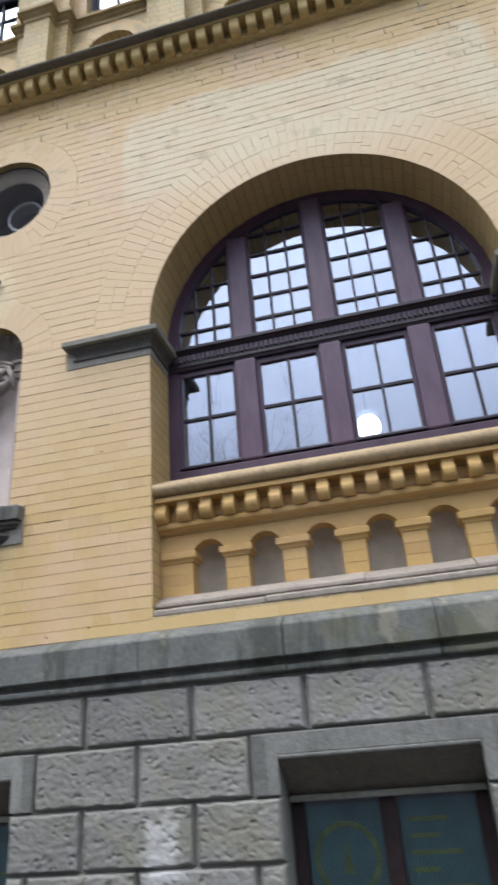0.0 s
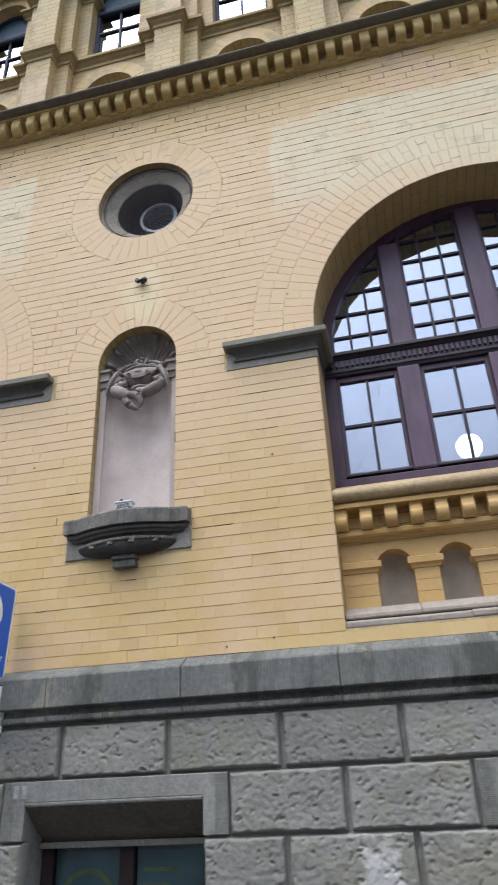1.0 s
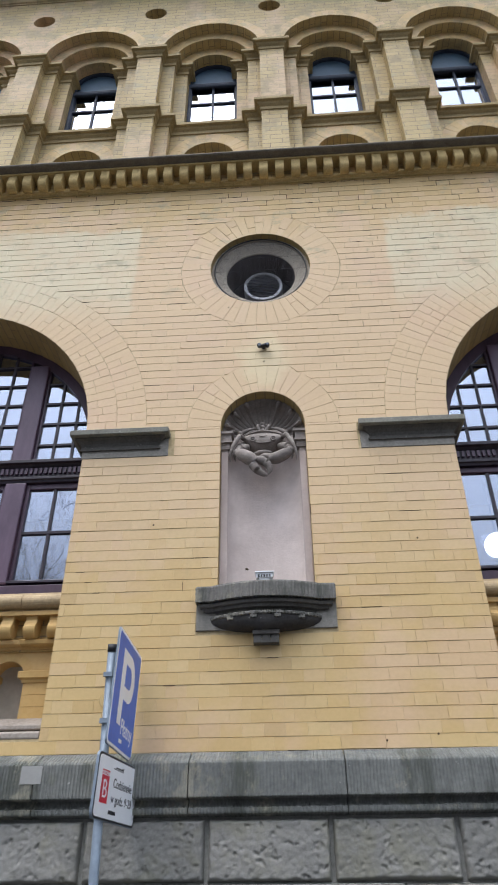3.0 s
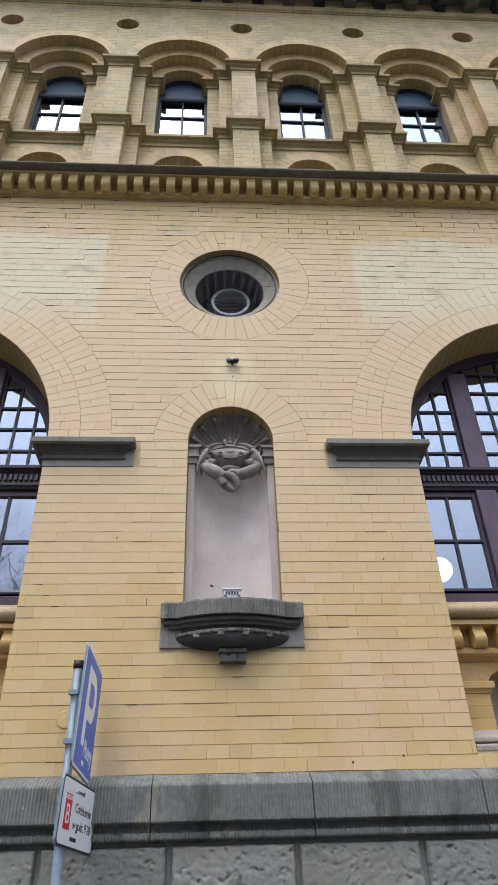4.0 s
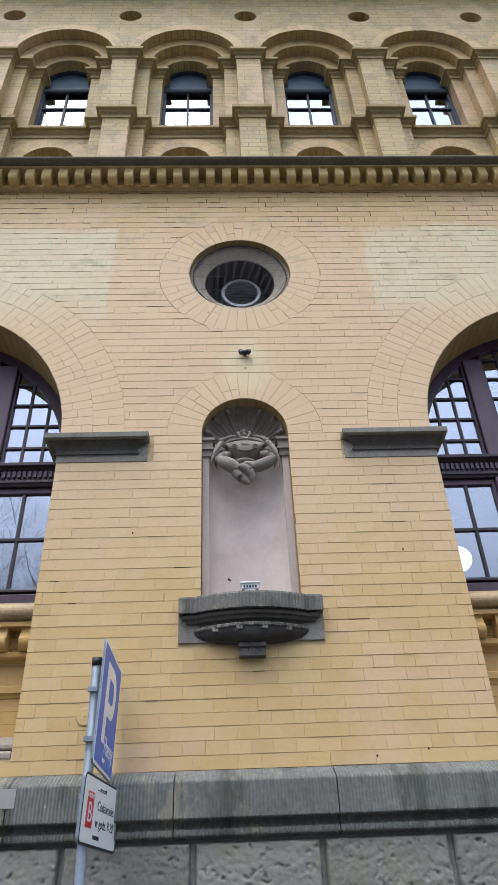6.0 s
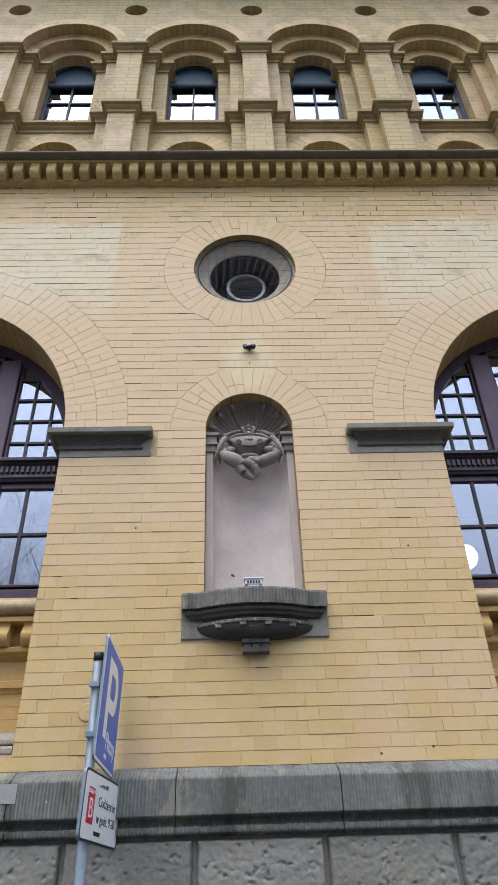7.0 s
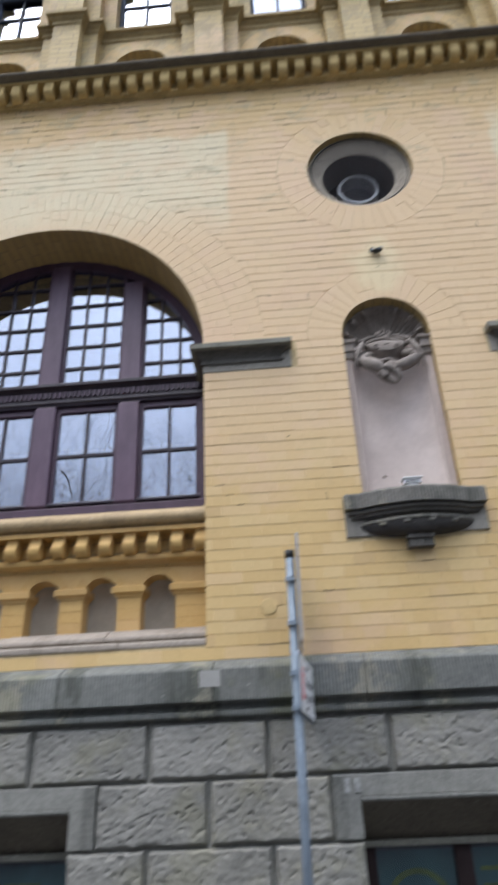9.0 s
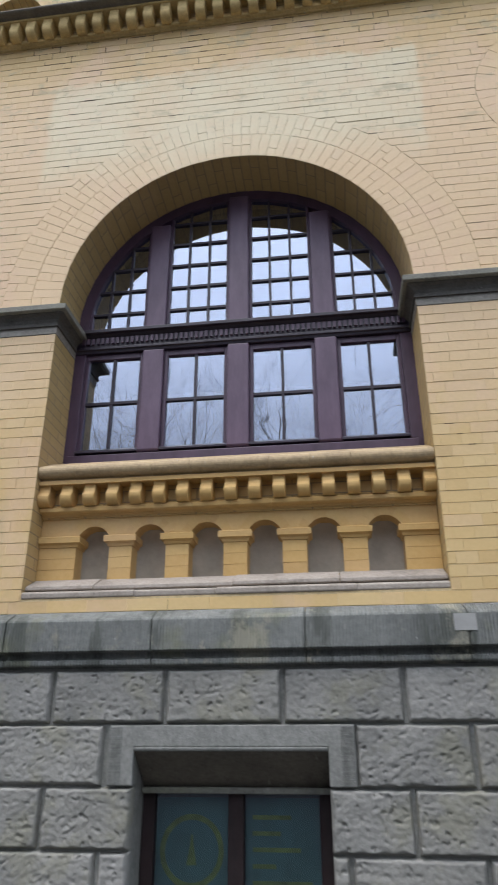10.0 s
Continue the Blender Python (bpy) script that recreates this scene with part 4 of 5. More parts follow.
def upper_window(x, number):
    w = thing("window_%d" % number, "small arched upper window with dark frame and tympanum", "window", "structure", "upper windows")
    y = 0.29
    fr = MB()
    for a, b, c, d in ((-0.312, -0.27, 9.06, US), (0.27, 0.312, 9.06, US), (-0.27, 0.27, 9.06, 9.19), (-0.27, 0.27, 10.20, 10.28)):
        fr.box(x + a, x + b, y, y + 0.07, c, d)
    part("window_frame", fr, NAVY, w, bevel=0.006)
    part("arched_frame", ring_sector(x, US, 0.265, 0.33, y, y + 0.07, 20), NAVY, w)
    m = MB()
    for i in range(24):
        m.ball((x - 0.24 + i * 0.0209, y - 0.004, 10.245), (0.014, 0.014, 0.02), 6, 4, Matrix.Rotation(0.6, 3, "Y"))
    part("rope_moulding", m, NAVY, w, "twisted rope moulding", smooth=True)
    part("ledge", MB().sweep([(x - 0.29, y), (x + 0.29, y)], [(0, 10.165), (0.02, 10.17), (0.03, 10.19), (0.03, 10.205), (0, 10.21)]), NAVY, w)
    part("tympanum", MB().plate([(x - 0.27, 10.28), (x + 0.27, 10.28)] + [(x + 0.28 * math.cos(math.pi * i / 16), US + 0.28 * math.sin(math.pi * i / 16)) for i in range(17)], y + 0.035, y + 0.045), plain("blue_grey_blind", (0.065, 0.12, 0.18), 0.45), w, "blue-grey tympanum")
    z0, z1, zm = 9.19, 10.20, 9.845
    part("glazing_bar", MB().box(x - 0.012, x + 0.012, y + 0.012, y + 0.06, z0, z1), NAVY, w)
    part("glazing_bar", MB().box(x - 0.27, x + 0.27, y + 0.014, y + 0.06, zm - 0.012, zm + 0.012), NAVY, w)
    for a, b in ((-0.27, -0.012), (0.012, 0.27)):
        for c, d in ((z0, zm - 0.012), (zm + 0.012, z1)):
            part("pane", MB().box(x + a, x + b, y + 0.034, y + 0.037, c, d), GLASS, w)


for k, x in enumerate(WIN):
    upper_window(x, k + 6)

eaves = thing("upper_cornice", "bracketed stone and brick cornice below the roof", "cornice", "structure")
part("string_moulding", MB().sweep([(X0, Y0), (X1, Y0)], [(-0.05, 11.92), (0.01, 11.925), (0.015, 11.945), (0.03, 11.95), (0.05, 11.99), (0.05, 12.03), (-0.05, 12.05)]), BRICK_FAR, eaves)
part("eaves_slab", MB().sweep([(X0, Y0), (X1, Y0)], [(-0.4, 12.36), (0.40, 12.36), (0.46, 12.42), (0.46, 12.55), (-0.4, 12.6)]), STONE_DARK, eaves)
for i in range(29):
    x = -6.0 + i * 0.429
    m = dentil_mesh(0.15, 12.05, 12.36, Y0 + 0.02, Y0 - 0.30)
    ob = part("bracket", m, TILE if i % 2 else STONE_DARK, eaves)
    ob.location = (x, 0, 0)

# ---- round window ----
oc = thing("round_window", "round opening with a deep moulded reveal and bird netting", "round window", "structure")
part("reveal_ring", MB().turned([(OC_R + 0.002, 0.062), (OC_R - 0.012, 0.062), (OC_R - 0.026, 0.066), (OC_R - 0.036, 0.074), (OC_R - 0.044, 0.076), (0.330, 0.118), (0.321, 0.122), (0.321, 0.46), (0.36, 0.46)], (OC_X, OC_Z), 64), stone_material("grey_reveal_stone", (0.42, 0.36, 0.29), (0.60, 0.53, 0.43), 6.0), oc, "dished grey stone reveal", smooth=False)
# lining added over the ring; its dark colour is the tube's shade
part("inner_tube", MB().turned([(0.320, 0.134), (0.318, 0.134), (0.318, 0.434), (0.320, 0.434)], (OC_X, OC_Z), 48), plain("shade_dark_tube", (0.07, 0.055, 0.055), 0.7), oc, "inner lining darkened for the shade in the tube")
part("back_panel", MB().turned([(0.318, 0.43), (0.317, 0.435), (0.0, 0.435)], (OC_X, OC_Z), 48), plain("dark_glass_panel", (0.03, 0.025, 0.032), 0.5), oc)
vent = part("vent_frame", MB().turned([(0.186, 0.43), (0.186, 0.30), (0.158, 0.30), (0.158, 0.43)], (OC_X + 0.015, OC_Z + 0.066), 40), GREY_METAL, oc, "grey metal vent ring")
for i in range(15):
    z = -0.14 + i * 0.02
    h = math.sqrt(max(0, 0.160 ** 2 - z * z))
    part("vent_slat", MB().add([(OC_X + 0.015 - h, 0.307, OC_Z + 0.066 + z - 0.006), (OC_X + 0.015 + h, 0.307, OC_Z + 0.066 + z - 0.006), (OC_X + 0.015 + h, 0.325, OC_Z + 0.066 + z + 0.004), (OC_X + 0.015 - h, 0.325, OC_Z + 0.066 + z + 0.004), (OC_X + 0.015 - h, 0.309, OC_Z + 0.066 + z - 0.008), (OC_X + 0.015 + h, 0.309, OC_Z + 0.066 + z - 0.008)], [(0, 1, 2, 3), (0, 4, 5, 1), (4, 3, 2, 5)]), SLAT, vent)
part("netting_hoop", MB().tube([(OC_X + 0.425 * math.cos(t), 0.05, OC_Z + 0.01 + 0.425 * math.sin(t)) for t in [2 * math.pi * i / 60 for i in range(61)]], [0.006] * 61, 6), BLACK, oc, "black wire hoop")
m = MB()
for i in range(80):
    x = -0.415 + i * 0.83 / 79
    h = math.sqrt(max(0.0, 0.425 ** 2 - x * x))
    m.box(OC_X + x - 0.00055, OC_X + x + 0.00055, 0.049, 0.051, OC_Z + 0.01 - h, OC_Z + 0.01 + h)
for i in range(5):
    z = -0.34 + i * 0.17
    h = math.sqrt(max(0.0, 0.425 ** 2 - z * z))
    m.box(OC_X - h, OC_X + h, 0.0492, 0.0508, OC_Z + 0.01 + z - 0.0006, OC_Z + 0.01 + z + 0.0006)
tagged(part("bird_netting", m, plain("grey_net_thread", (0.07, 0.07, 0.08), 0.8), oc), "fine grey bird netting", kind="stuff")

# ---- niche with shell hood ----
nx, ns, nr = NICHE_X, NICHE_SPRING, NICHE_HW
niche = thing("niche", "round-headed wall niche with scalloped shell hood and mauve panel", "niche", "structure")
part("niche_back", MB().box(nx - nr, nx + nr, 0.42, BACK, 3.3, ns + nr), STONE_PANEL, niche)
pan, cols = MB(), 32
pv = []
for i in range(cols + 1):
    u = -1 + 2 * i / cols
    for z in (3.33, ns - 0.02):
        pv.append((nx + u * (nr - 0.055), 0.075 + 0.10 * math.sqrt(max(0.0, 1 - u * u)), z))
pan.add(pv, [(2 * i, 2 * i + 2, 2 * i + 3, 2 * i + 1) for i in range(cols)])
part("panel", pan, STONE_PANEL, niche, "smooth mauve-grey stone panel", smooth=True)
for px, py, pz, pr in ((-0.222, 0.150, 4.06, 0.012), (-0.165, 0.160, 3.60, 0.010), (-0.155, 0.162, 3.595, 0.007)):
    part("chip", MB().ball((px, py, pz), (pr, 0.004, pr * 0.9), 9, 6), SOOT, niche, "small dark chip in the panel")
for sx in (-1, 1):
    a, b = sorted((nx + sx * nr, nx + sx * (nr - 0.057)))
    part("side_strip", MB().box(a, b, 0.055, 0.40, 3.33, ns - 0.15), STONE_STRIP, niche, bevel=0.008)
    path = [(nx - nr, 0.045), (nx - nr + 0.070, 0.045), (nx - nr + 0.070, 0.2)] if sx < 0 else [(nx + nr - 0.070, 0.2), (nx + nr - 0.070, 0.045), (nx + nr, 0.045)]
    part("side_capital", MB().sweep(path, [(-0.03, 4.692 - 0.16), (0.004, 4.692 - 0.158), (0.008, 4.692 - 0.135), (0.002, 4.692 - 0.13), (0.002, 4.692 - 0.105), (0.018, 4.692 - 0.10), (0.018, 4.692 - 0.085), (0.01, 4.692 - 0.08), (0.01, 4.692 - 0.03), (0.026, 4.692 - 0.022), (0.026, 4.692), (-0.03, 4.692)]), STONE_CRAB, niche)
shell, NA, NR = MB(), 280, 16
sv = []
for i in range(NA + 1):
    ph = math.pi * i / NA
    lobe = abs(math.cos((ph - math.pi / 2) * 3.5))
    groove = (1.0 - abs(math.sin(ph * 21.0))) ** 2.0
    for j in range(NR + 1):
        u = j / NR
        rr = nr * u * (0.99 - 0.035 * (1 - lobe ** 0.6) * u * u)
        bowl = 0.205 - 0.05 * u - 0.085 * u ** 5
        dep = bowl + 0.052 * (lobe ** 0.6) * u ** 1.2 * (1 - 0.55 * u ** 6) + 0.009 * groove * min(1.0, u * 1.6)
        sv.append((nx + rr * math.cos(ph), dep, ns + rr * math.sin(ph)))
shell.add(sv, [(i * (NR + 1) + j, i * (NR + 1) + j + 1, (i + 1) * (NR + 1) + j + 1, (i + 1) * (NR + 1) + j) for i in range(NA) for j in range(NR)])
part("shell_hood", shell, STONE_CRAB, niche, "fluted scallop-shell hood", smooth=True)
for deg in (-77, -51, -26, 26, 51, 77):
    ph = radians(90 + deg)
    d = Vector((math.cos(ph), 0, math.sin(ph)))
    p = Vector((nx, 0.082, ns)) + d * 0.90 * nr
    part("shell_scroll", MB().tube([p - d * 0.05 + Vector((0, 0.035, 0)), p, p + d * 0.014 + Vector((0, 0.012, 0))], [0.009, 0.017, 0.014], 10), STONE_CRAB, niche, smooth=True)


# ---- carved crab under the shell ----
def limb(mb, pts, radii, sides=16):
    """A tube through the points along a smooth curve."""
    n, q, r = len(pts), [], []
    for i in range(n - 1):
        p = [Vector(pts[max(0, min(n - 1, i + k))]) for k in (-1, 0, 1, 2)]
        for j in range(5):
            u = j / 5
            q.append(0.5 * (2 * p[1] + (p[2] - p[0]) * u + (2 * p[0] - 5 * p[1] + 4 * p[2] - p[3]) * u * u + (3 * p[1] - p[0] - 3 * p[2] + p[3]) * u ** 3))
            r.append(radii[i] + (radii[i + 1] - radii[i]) * u * u * (3 - 2 * u))
    mb.tube(q + [Vector(pts[-1])], r + [radii[-1]], sides)


def crab():
    b = MB()
    cx, cz = -0.024, 4.615

    def at(dx, y, dz):
        return (cx + dx, y, cz + dz)

    # carapace: a broad shield, pointed at both ends, drawn in to the chin
    nu, nv, grid = 36, 18, []
    for j in range(nv + 1):
        v = j / nv
        for i in range(nu + 1):
            u = -1 + 2 * i / nu
            top, foot = 0.089 - 0.031 * abs(u) ** 2.2, -0.088 + 0.146 * abs(u) ** 2.6
            swell = max(0.0, 1 - u * u) ** 0.55 * math.sin(math.pi * (0.10 + 0.72 * v)) ** 0.7
            chin = max(0.0, (v - 0.62) / 0.38)
            grid.append(at(0.156 * u, 0.100 - 0.062 * swell + 0.040 * chin * chin, top + (foot - top) * v))
    b.add(grid, [(j * (nu + 1) + i, j * (nu + 1) + i + 1, (j + 1) * (nu + 1) + i + 1, (j + 1) * (nu + 1) + i) for j in range(nv) for i in range(nu)])
    limb(b, [at(-0.158, 0.098, 0.058), at(-0.10, 0.072, 0.078), at(0, 0.060, 0.090), at(0.10, 0.072, 0.078), at(0.158, 0.098, 0.058)], [0.004, 0.007, 0.008, 0.007, 0.004], 8)
    # beak over the mouth, and the brow's crease
    limb(b, [at(-0.062, 0.046, -0.022), at(-0.03, 0.036, -0.034), at(0, 0.032, -0.041), at(0.03, 0.036, -0.034), at(0.062, 0.046, -0.022)], [0.003, 0.009, 0.010, 0.009, 0.003], 8)
    limb(b, [at(-0.03, 0.039, 0.030), at(0, 0.036, 0.022), at(0.03, 0.039, 0.030)], [0.002, 0.004, 0.002], 6)
    b.ball(at(0, 0.145, 0.0), (0.135, 0.07, 0.080), 28, 16)
    b.ball(at(0, 0.105, -0.105), (0.085, 0.06, 0.030), 20, 10)
    for s in (-1, 1):
        # ringed eye
        ey = 0.052
        b.turned([(0.0, ey - 0.018), (0.006, ey - 0.018), (0.007, ey - 0.002), (0.014, ey - 0.002), (0.015, ey - 0.016), (0.020, ey - 0.017), (0.024, ey - 0.008), (0.024, ey + 0.02)], (cx + s * 0.079, cz + 0.004), 18)
        # long outer walking leg, bent down over the capital
        limb(b, [at(s * 0.150, 0.10, 0.045), at(s * 0.178, 0.050, 0.040), at(s * 0.205, 0.030, -0.012)], [0.016, 0.021, 0.016])
        limb(b, [at(s * 0.203, 0.030, -0.008), at(s * 0.226, 0.022, -0.060), at(s * 0.240, 0.022, -0.105)], [0.019, 0.017, 0.011])
        limb(b, [at(s * 0.240, 0.022, -0.100), at(s * 0.252, 0.028, -0.150), at(s * 0.250, 0.045, -0.195)], [0.013, 0.009, 0.003])
        # second leg behind it
        limb(b, [at(s * 0.150, 0.11, 0.01), at(s * 0.195, 0.075, -0.035), at(s * 0.222, 0.070, -0.115), at(s * 0.215, 0.085, -0.165)], [0.014, 0.014, 0.011, 0.003])
        # knobbed rear leg laid along the back
        b.ball(at(s * 0.180, 0.085, 0.088), (0.021, 0.020, 0.020), 14, 9)
        limb(b, [at(s * 0.178, 0.090, 0.092), at(s * 0.120, 0.105, 0.130), at(s * 0.055, 0.115, 0.150)], [0.015, 0.017, 0.012])
        limb(b, [at(s * 0.150, 0.100, 0.075), at(s * 0.09, 0.105, 0.112), at(s * 0.03, 0.115, 0.120)], [0.010, 0.013, 0.010])
        limb(b, [at(s * 0.016, 0.105, 0.112), at(s * 0.044, 0.098, 0.150), at(s * 0.040, 0.110, 0.180), at(s * 0.024, 0.120, 0.186)], [0.011, 0.014, 0.012, 0.006])
    for k in range(3):
        b.ball(at(-0.002, 0.098 + 0.008 * k, 0.118 + 0.037 * k), (0.020 - 0.002 * k, 0.02, 0.019), 14, 9)
    # big claw laid across in front: shoulder, upper arm, palm and two fingers
    limb(b, [at(-0.120, 0.10, -0.035), at(-0.165, 0.070, -0.060), at(-0.200, 0.045, -0.105)], [0.028, 0.032, 0.030], 18)
    b.ball(at(-0.196, 0.038, -0.120), (0.036, 0.036, 0.034), 18, 12)
    limb(b, [at(-0.188, 0.030, -0.128), at(-0.150, 0.012, -0.160), at(-0.105, 0.002, -0.195), at(-0.058, 0.0, -0.235)], [0.034, 0.049, 0.052, 0.040], 24)
    limb(b, [at(-0.060, 0.0, -0.215), at(-0.015, -0.006, -0.222), at(0.026, -0.004, -0.250), at(0.046, 0.002, -0.295), at(0.034, 0.008, -0.338)], [0.030, 0.034, 0.031, 0.024, 0.007], 18)
    limb(b, [at(-0.078, 0.004, -0.250), at(-0.045, 0.0, -0.298), at(-0.005, 0.004, -0.332), at(0.030, 0.010, -0.348)], [0.036, 0.033, 0.024, 0.007], 18)
    # the other arm, folded behind it
    limb(b, [at(0.120, 0.10, -0.035), at(0.170, 0.072, -0.055), at(0.208, 0.050, -0.095)], [0.028, 0.032, 0.030], 18)
    b.ball(at(0.206, 0.044, -0.112), (0.036, 0.036, 0.036), 18, 12)
    limb(b, [at(0.198, 0.042, -0.120), at(0.155, 0.035, -0.152), at(0.100, 0.035, -0.178), at(0.045, 0.040, -0.190)], [0.034, 0.045, 0.046, 0.034], 24)
    limb(b, [at(0.060, 0.042, -0.168), at(0.010, 0.042, -0.155), at(-0.028, 0.045, -0.158)], [0.030, 0.024, 0.008], 16)
    limb(b, [at(0.055, 0.040, -0.205), at(0.005, 0.045, -0.210), at(-0.03, 0.05, -0.205)], [0.026, 0.022, 0.01], 16)
    ob = part("crab_sculpture", b, STONE_CRAB, smooth=True)
    return tagged(ob, "carved grey stone crab with folded claws in the niche", "sculpture")


crab()

# ---- bowed stone shelf under the niche ----
shelf = thing("niche_shelf", "bowed dark stone shelf with mouldings on a corbel", "shelf", "structure")
sx0, sx1, sc = -0.484, 0.428, -0.028
part("backing_block", MB().box(sx0, sx1, -0.012, 0.12, 3.112, 3.396), STONE_BLOCK, shelf, bevel=0.004)


def bow(d, ends, n=28):
    """A bowed front on plan: flat ears, then a shallow arc that stands d out."""
    pts = [(sc - 0.455 + ends, 0.01), (sc - 0.455 + ends, -0.055)]
    half = 0.345
    for i in range(n + 1):
        u = -1 + 2 * i / n
        pts.append((sc + u * half, -0.055 - d * math.cos(u * math.pi / 2) ** 0.8 if abs(u) < 1 else -0.055))
    pts += [(sc + 0.455 - ends, -0.055), (sc + 0.455 - ends, 0.01)]
    return pts


fas = [(-0.02, 3.28), (0.028, 3.28), (0.03, 3.37), (0.022, 3.385), (-0.02, 3.395)]
part("shelf_fascia", MB().sweep(bow(0.087, 0.028), fas), STONE_SHELF, shelf, "tooled dark fascia")
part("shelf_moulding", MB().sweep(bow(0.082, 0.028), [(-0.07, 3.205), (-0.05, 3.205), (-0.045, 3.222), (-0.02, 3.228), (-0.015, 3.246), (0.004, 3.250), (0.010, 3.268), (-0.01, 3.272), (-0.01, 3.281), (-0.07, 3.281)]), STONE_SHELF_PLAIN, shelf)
rim_path = [(sc + u * 0.360, -0.020 - 0.118 * math.cos(u * math.pi / 2) ** 0.8) for u in [-0.999 + 1.998 * i / 30 for i in range(31)]]
part("shelf_rim", MB().sweep(rim_path, [(-0.03, 3.172), (-0.002, 3.172), (0.003, 3.177), (0.003, 3.190), (-0.004, 3.196), (-0.03, 3.198)]), STONE_SHELF, shelf, "thin paler rim over the bowl")
for i in range(4):
    u = (-0.227 + 0.1517 * i) / 0.360
    y = -0.020 - 0.118 * math.cos(u * math.pi / 2) ** 0.8
    part("shelf_tooth", MB().plate([(sc + u * 0.36 - 0.023, 3.174), (sc + u * 0.36 + 0.023, 3.174), (sc + u * 0.36 + 0.019, 3.152), (sc + u * 0.36 - 0.019, 3.152)], y - 0.001, y + 0.03), STONE_SHELF, shelf, bevel=0.003)
bowl = MB()
edge = [(x, y + 0.006) for x, y in rim_path]
rings = []
for u in (0.0, 0.12, 0.25, 0.4, 0.55, 0.7, 0.85, 1.0):
    k = 0.22 + 0.78 * math.cos(u * math.pi / 2)
    rings.append([(sc + (x - sc) * k, min(-0.004, -0.012 + (y + 0.012) * (0.45 + 0.55 * k)), 3.176 - 0.086 * math.sin(u * math.pi / 2)) for x, y in edge])
n = len(edge)
bowl.add([q for r in rings for q in r], [(i * n + k, i * n + k + 1, (i + 1) * n + k + 1, (i + 1) * n + k) for i in range(7) for k in range(n - 1)])
part("corbel_bowl", bowl, STONE_SOOT_SHADE, shelf, smooth=True)
part("corbel_foot", MB().box(sc - 0.085, sc + 0.085, -0.075, 0.0, 3.062, 3.090), STONE_SHELF_PLAIN, shelf, bevel=0.004)
for i in range(3):
    part("corbel_drop", MB().plate([(sc - 0.078 + i * 0.054, 3.061), (sc - 0.03 + i * 0.054, 3.061), (sc - 0.026 + i * 0.054, 3.010), (sc - 0.082 + i * 0.054, 3.010)], -0.062, 0.0), STONE_SHELF_PLAIN, shelf, bevel=0.003)

# ---- floodlight on the shelf ----
fl = thing("floodlight", "small white floodlight standing on the stone shelf", "floodlight")
fx, fy, fz = -0.03, -0.075, 3.395
part("housing", MB().box(fx - 0.055, fx + 0.055, fy - 0.03, fy + 0.03, fz + 0.028, fz + 0.062), WHITE, fl, bevel=0.004)
part("hood", MB().box(fx - 0.062, fx + 0.062, fy - 0.04, fy + 0.035, fz + 0.062, fz + 0.072), WHITE, fl, bevel=0.002)
part("base", MB().box(fx - 0.035, fx + 0.035, fy - 0.025, fy + 0.025, fz - 0.002, fz + 0.028), WHITE, fl, bevel=0.003)
for i in range(5):
    part("cooling_fin", MB().box(fx - 0.042 + i * 0.018, fx - 0.031 + i * 0.018, fy - 0.034, fy - 0.028, fz + 0.034, fz + 0.05), INK, fl)

# ---- small fixings on the wall ----
cam_fix = thing("wall_fixing", "small black bracket fixed to the brickwork", "fixing")
part("mount", MB().tube([(0.0, 0.01, 5.514), (0.0, -0.03, 5.514)], [0.020, 0.018], 12), BLACK, cam_fix)
part("arm", MB().tube([(-0.028, -0.03, 5.50), (0.028, -0.032, 5.52)], [0.013, 0.015], 10), BLACK, cam_fix, smooth=True)
for sx in (-1, 1):
    part("lens_cap", MB().ball((sx * 0.032, -0.040, 5.506 + sx * 0.004), (0.016, 0.020, 0.016), 12, 9), ZINC, cam_fix, smooth=True)
    part("hood", MB().tube([(sx * 0.030, -0.020, 5.512), (sx * 0.034, -0.052, 5.500)], [0.019, 0.019], 12), BLACK, cam_fix, smooth=True)
tagged(part("wall_anchor", MB().turned([(0.0, -0.002), (0.004, -0.002), (0.005, -0.0055), (0.047, -0.0055), (0.051, -0.003), (0.051, 0.004)], (-1.015, 2.70), 28), plain("yellow_painted_plate", (0.60, 0.43, 0.20), 0.7)), "round plate painted yellow like the brick", "anchor plate")
for x, z in ((-0.815, 3.887), (1.02, 3.72), (0.66, 2.44), (0.96, 2.47), (1.22, 5.1), (-0.3, 6.0), (0.0, 5.36)):
    tagged(part("wall_hole", MB().ball((x, -0.002, z), (0.006, 0.003, 0.007), 8, 5), SOOT), "small dark drill hole in the brick", "hole", "drill holes")

# ---- parking sign ----
sign = thing("parking_sign", "leaning galvanised post with blue parking sign and white plate", "sign")
PT, PB = Vector((-0.864, -0.575, 2.850)), Vector((-0.905, -0.16, 0.0))
part("post", MB().tube([PB, PT], [0.024, 0.024], 20), ZINC, sign, "galvanised steel post", smooth=True)
part("post_cap", MB().tube([PT - (PT - PB).normalized() * 0.03, PT + Vector((0, 0, 0.012))], [0.0262, 0.0262], 20), BLACK, sign, "black plastic cap", smooth=True)


def sign_frame(corner_bl, corner_br, up):
    """The pose of a plate whose x runs along its foot, y up and z out of its face."""
    ex = (corner_br - corner_bl).normalized()
    ez = ex.cross(up).normalized()
    ey = ez.cross(ex)
    m = Matrix((ex, ey, ez)).transposed().to_4x4()
    m.translation = (corner_bl + corner_br) / 2
    return m


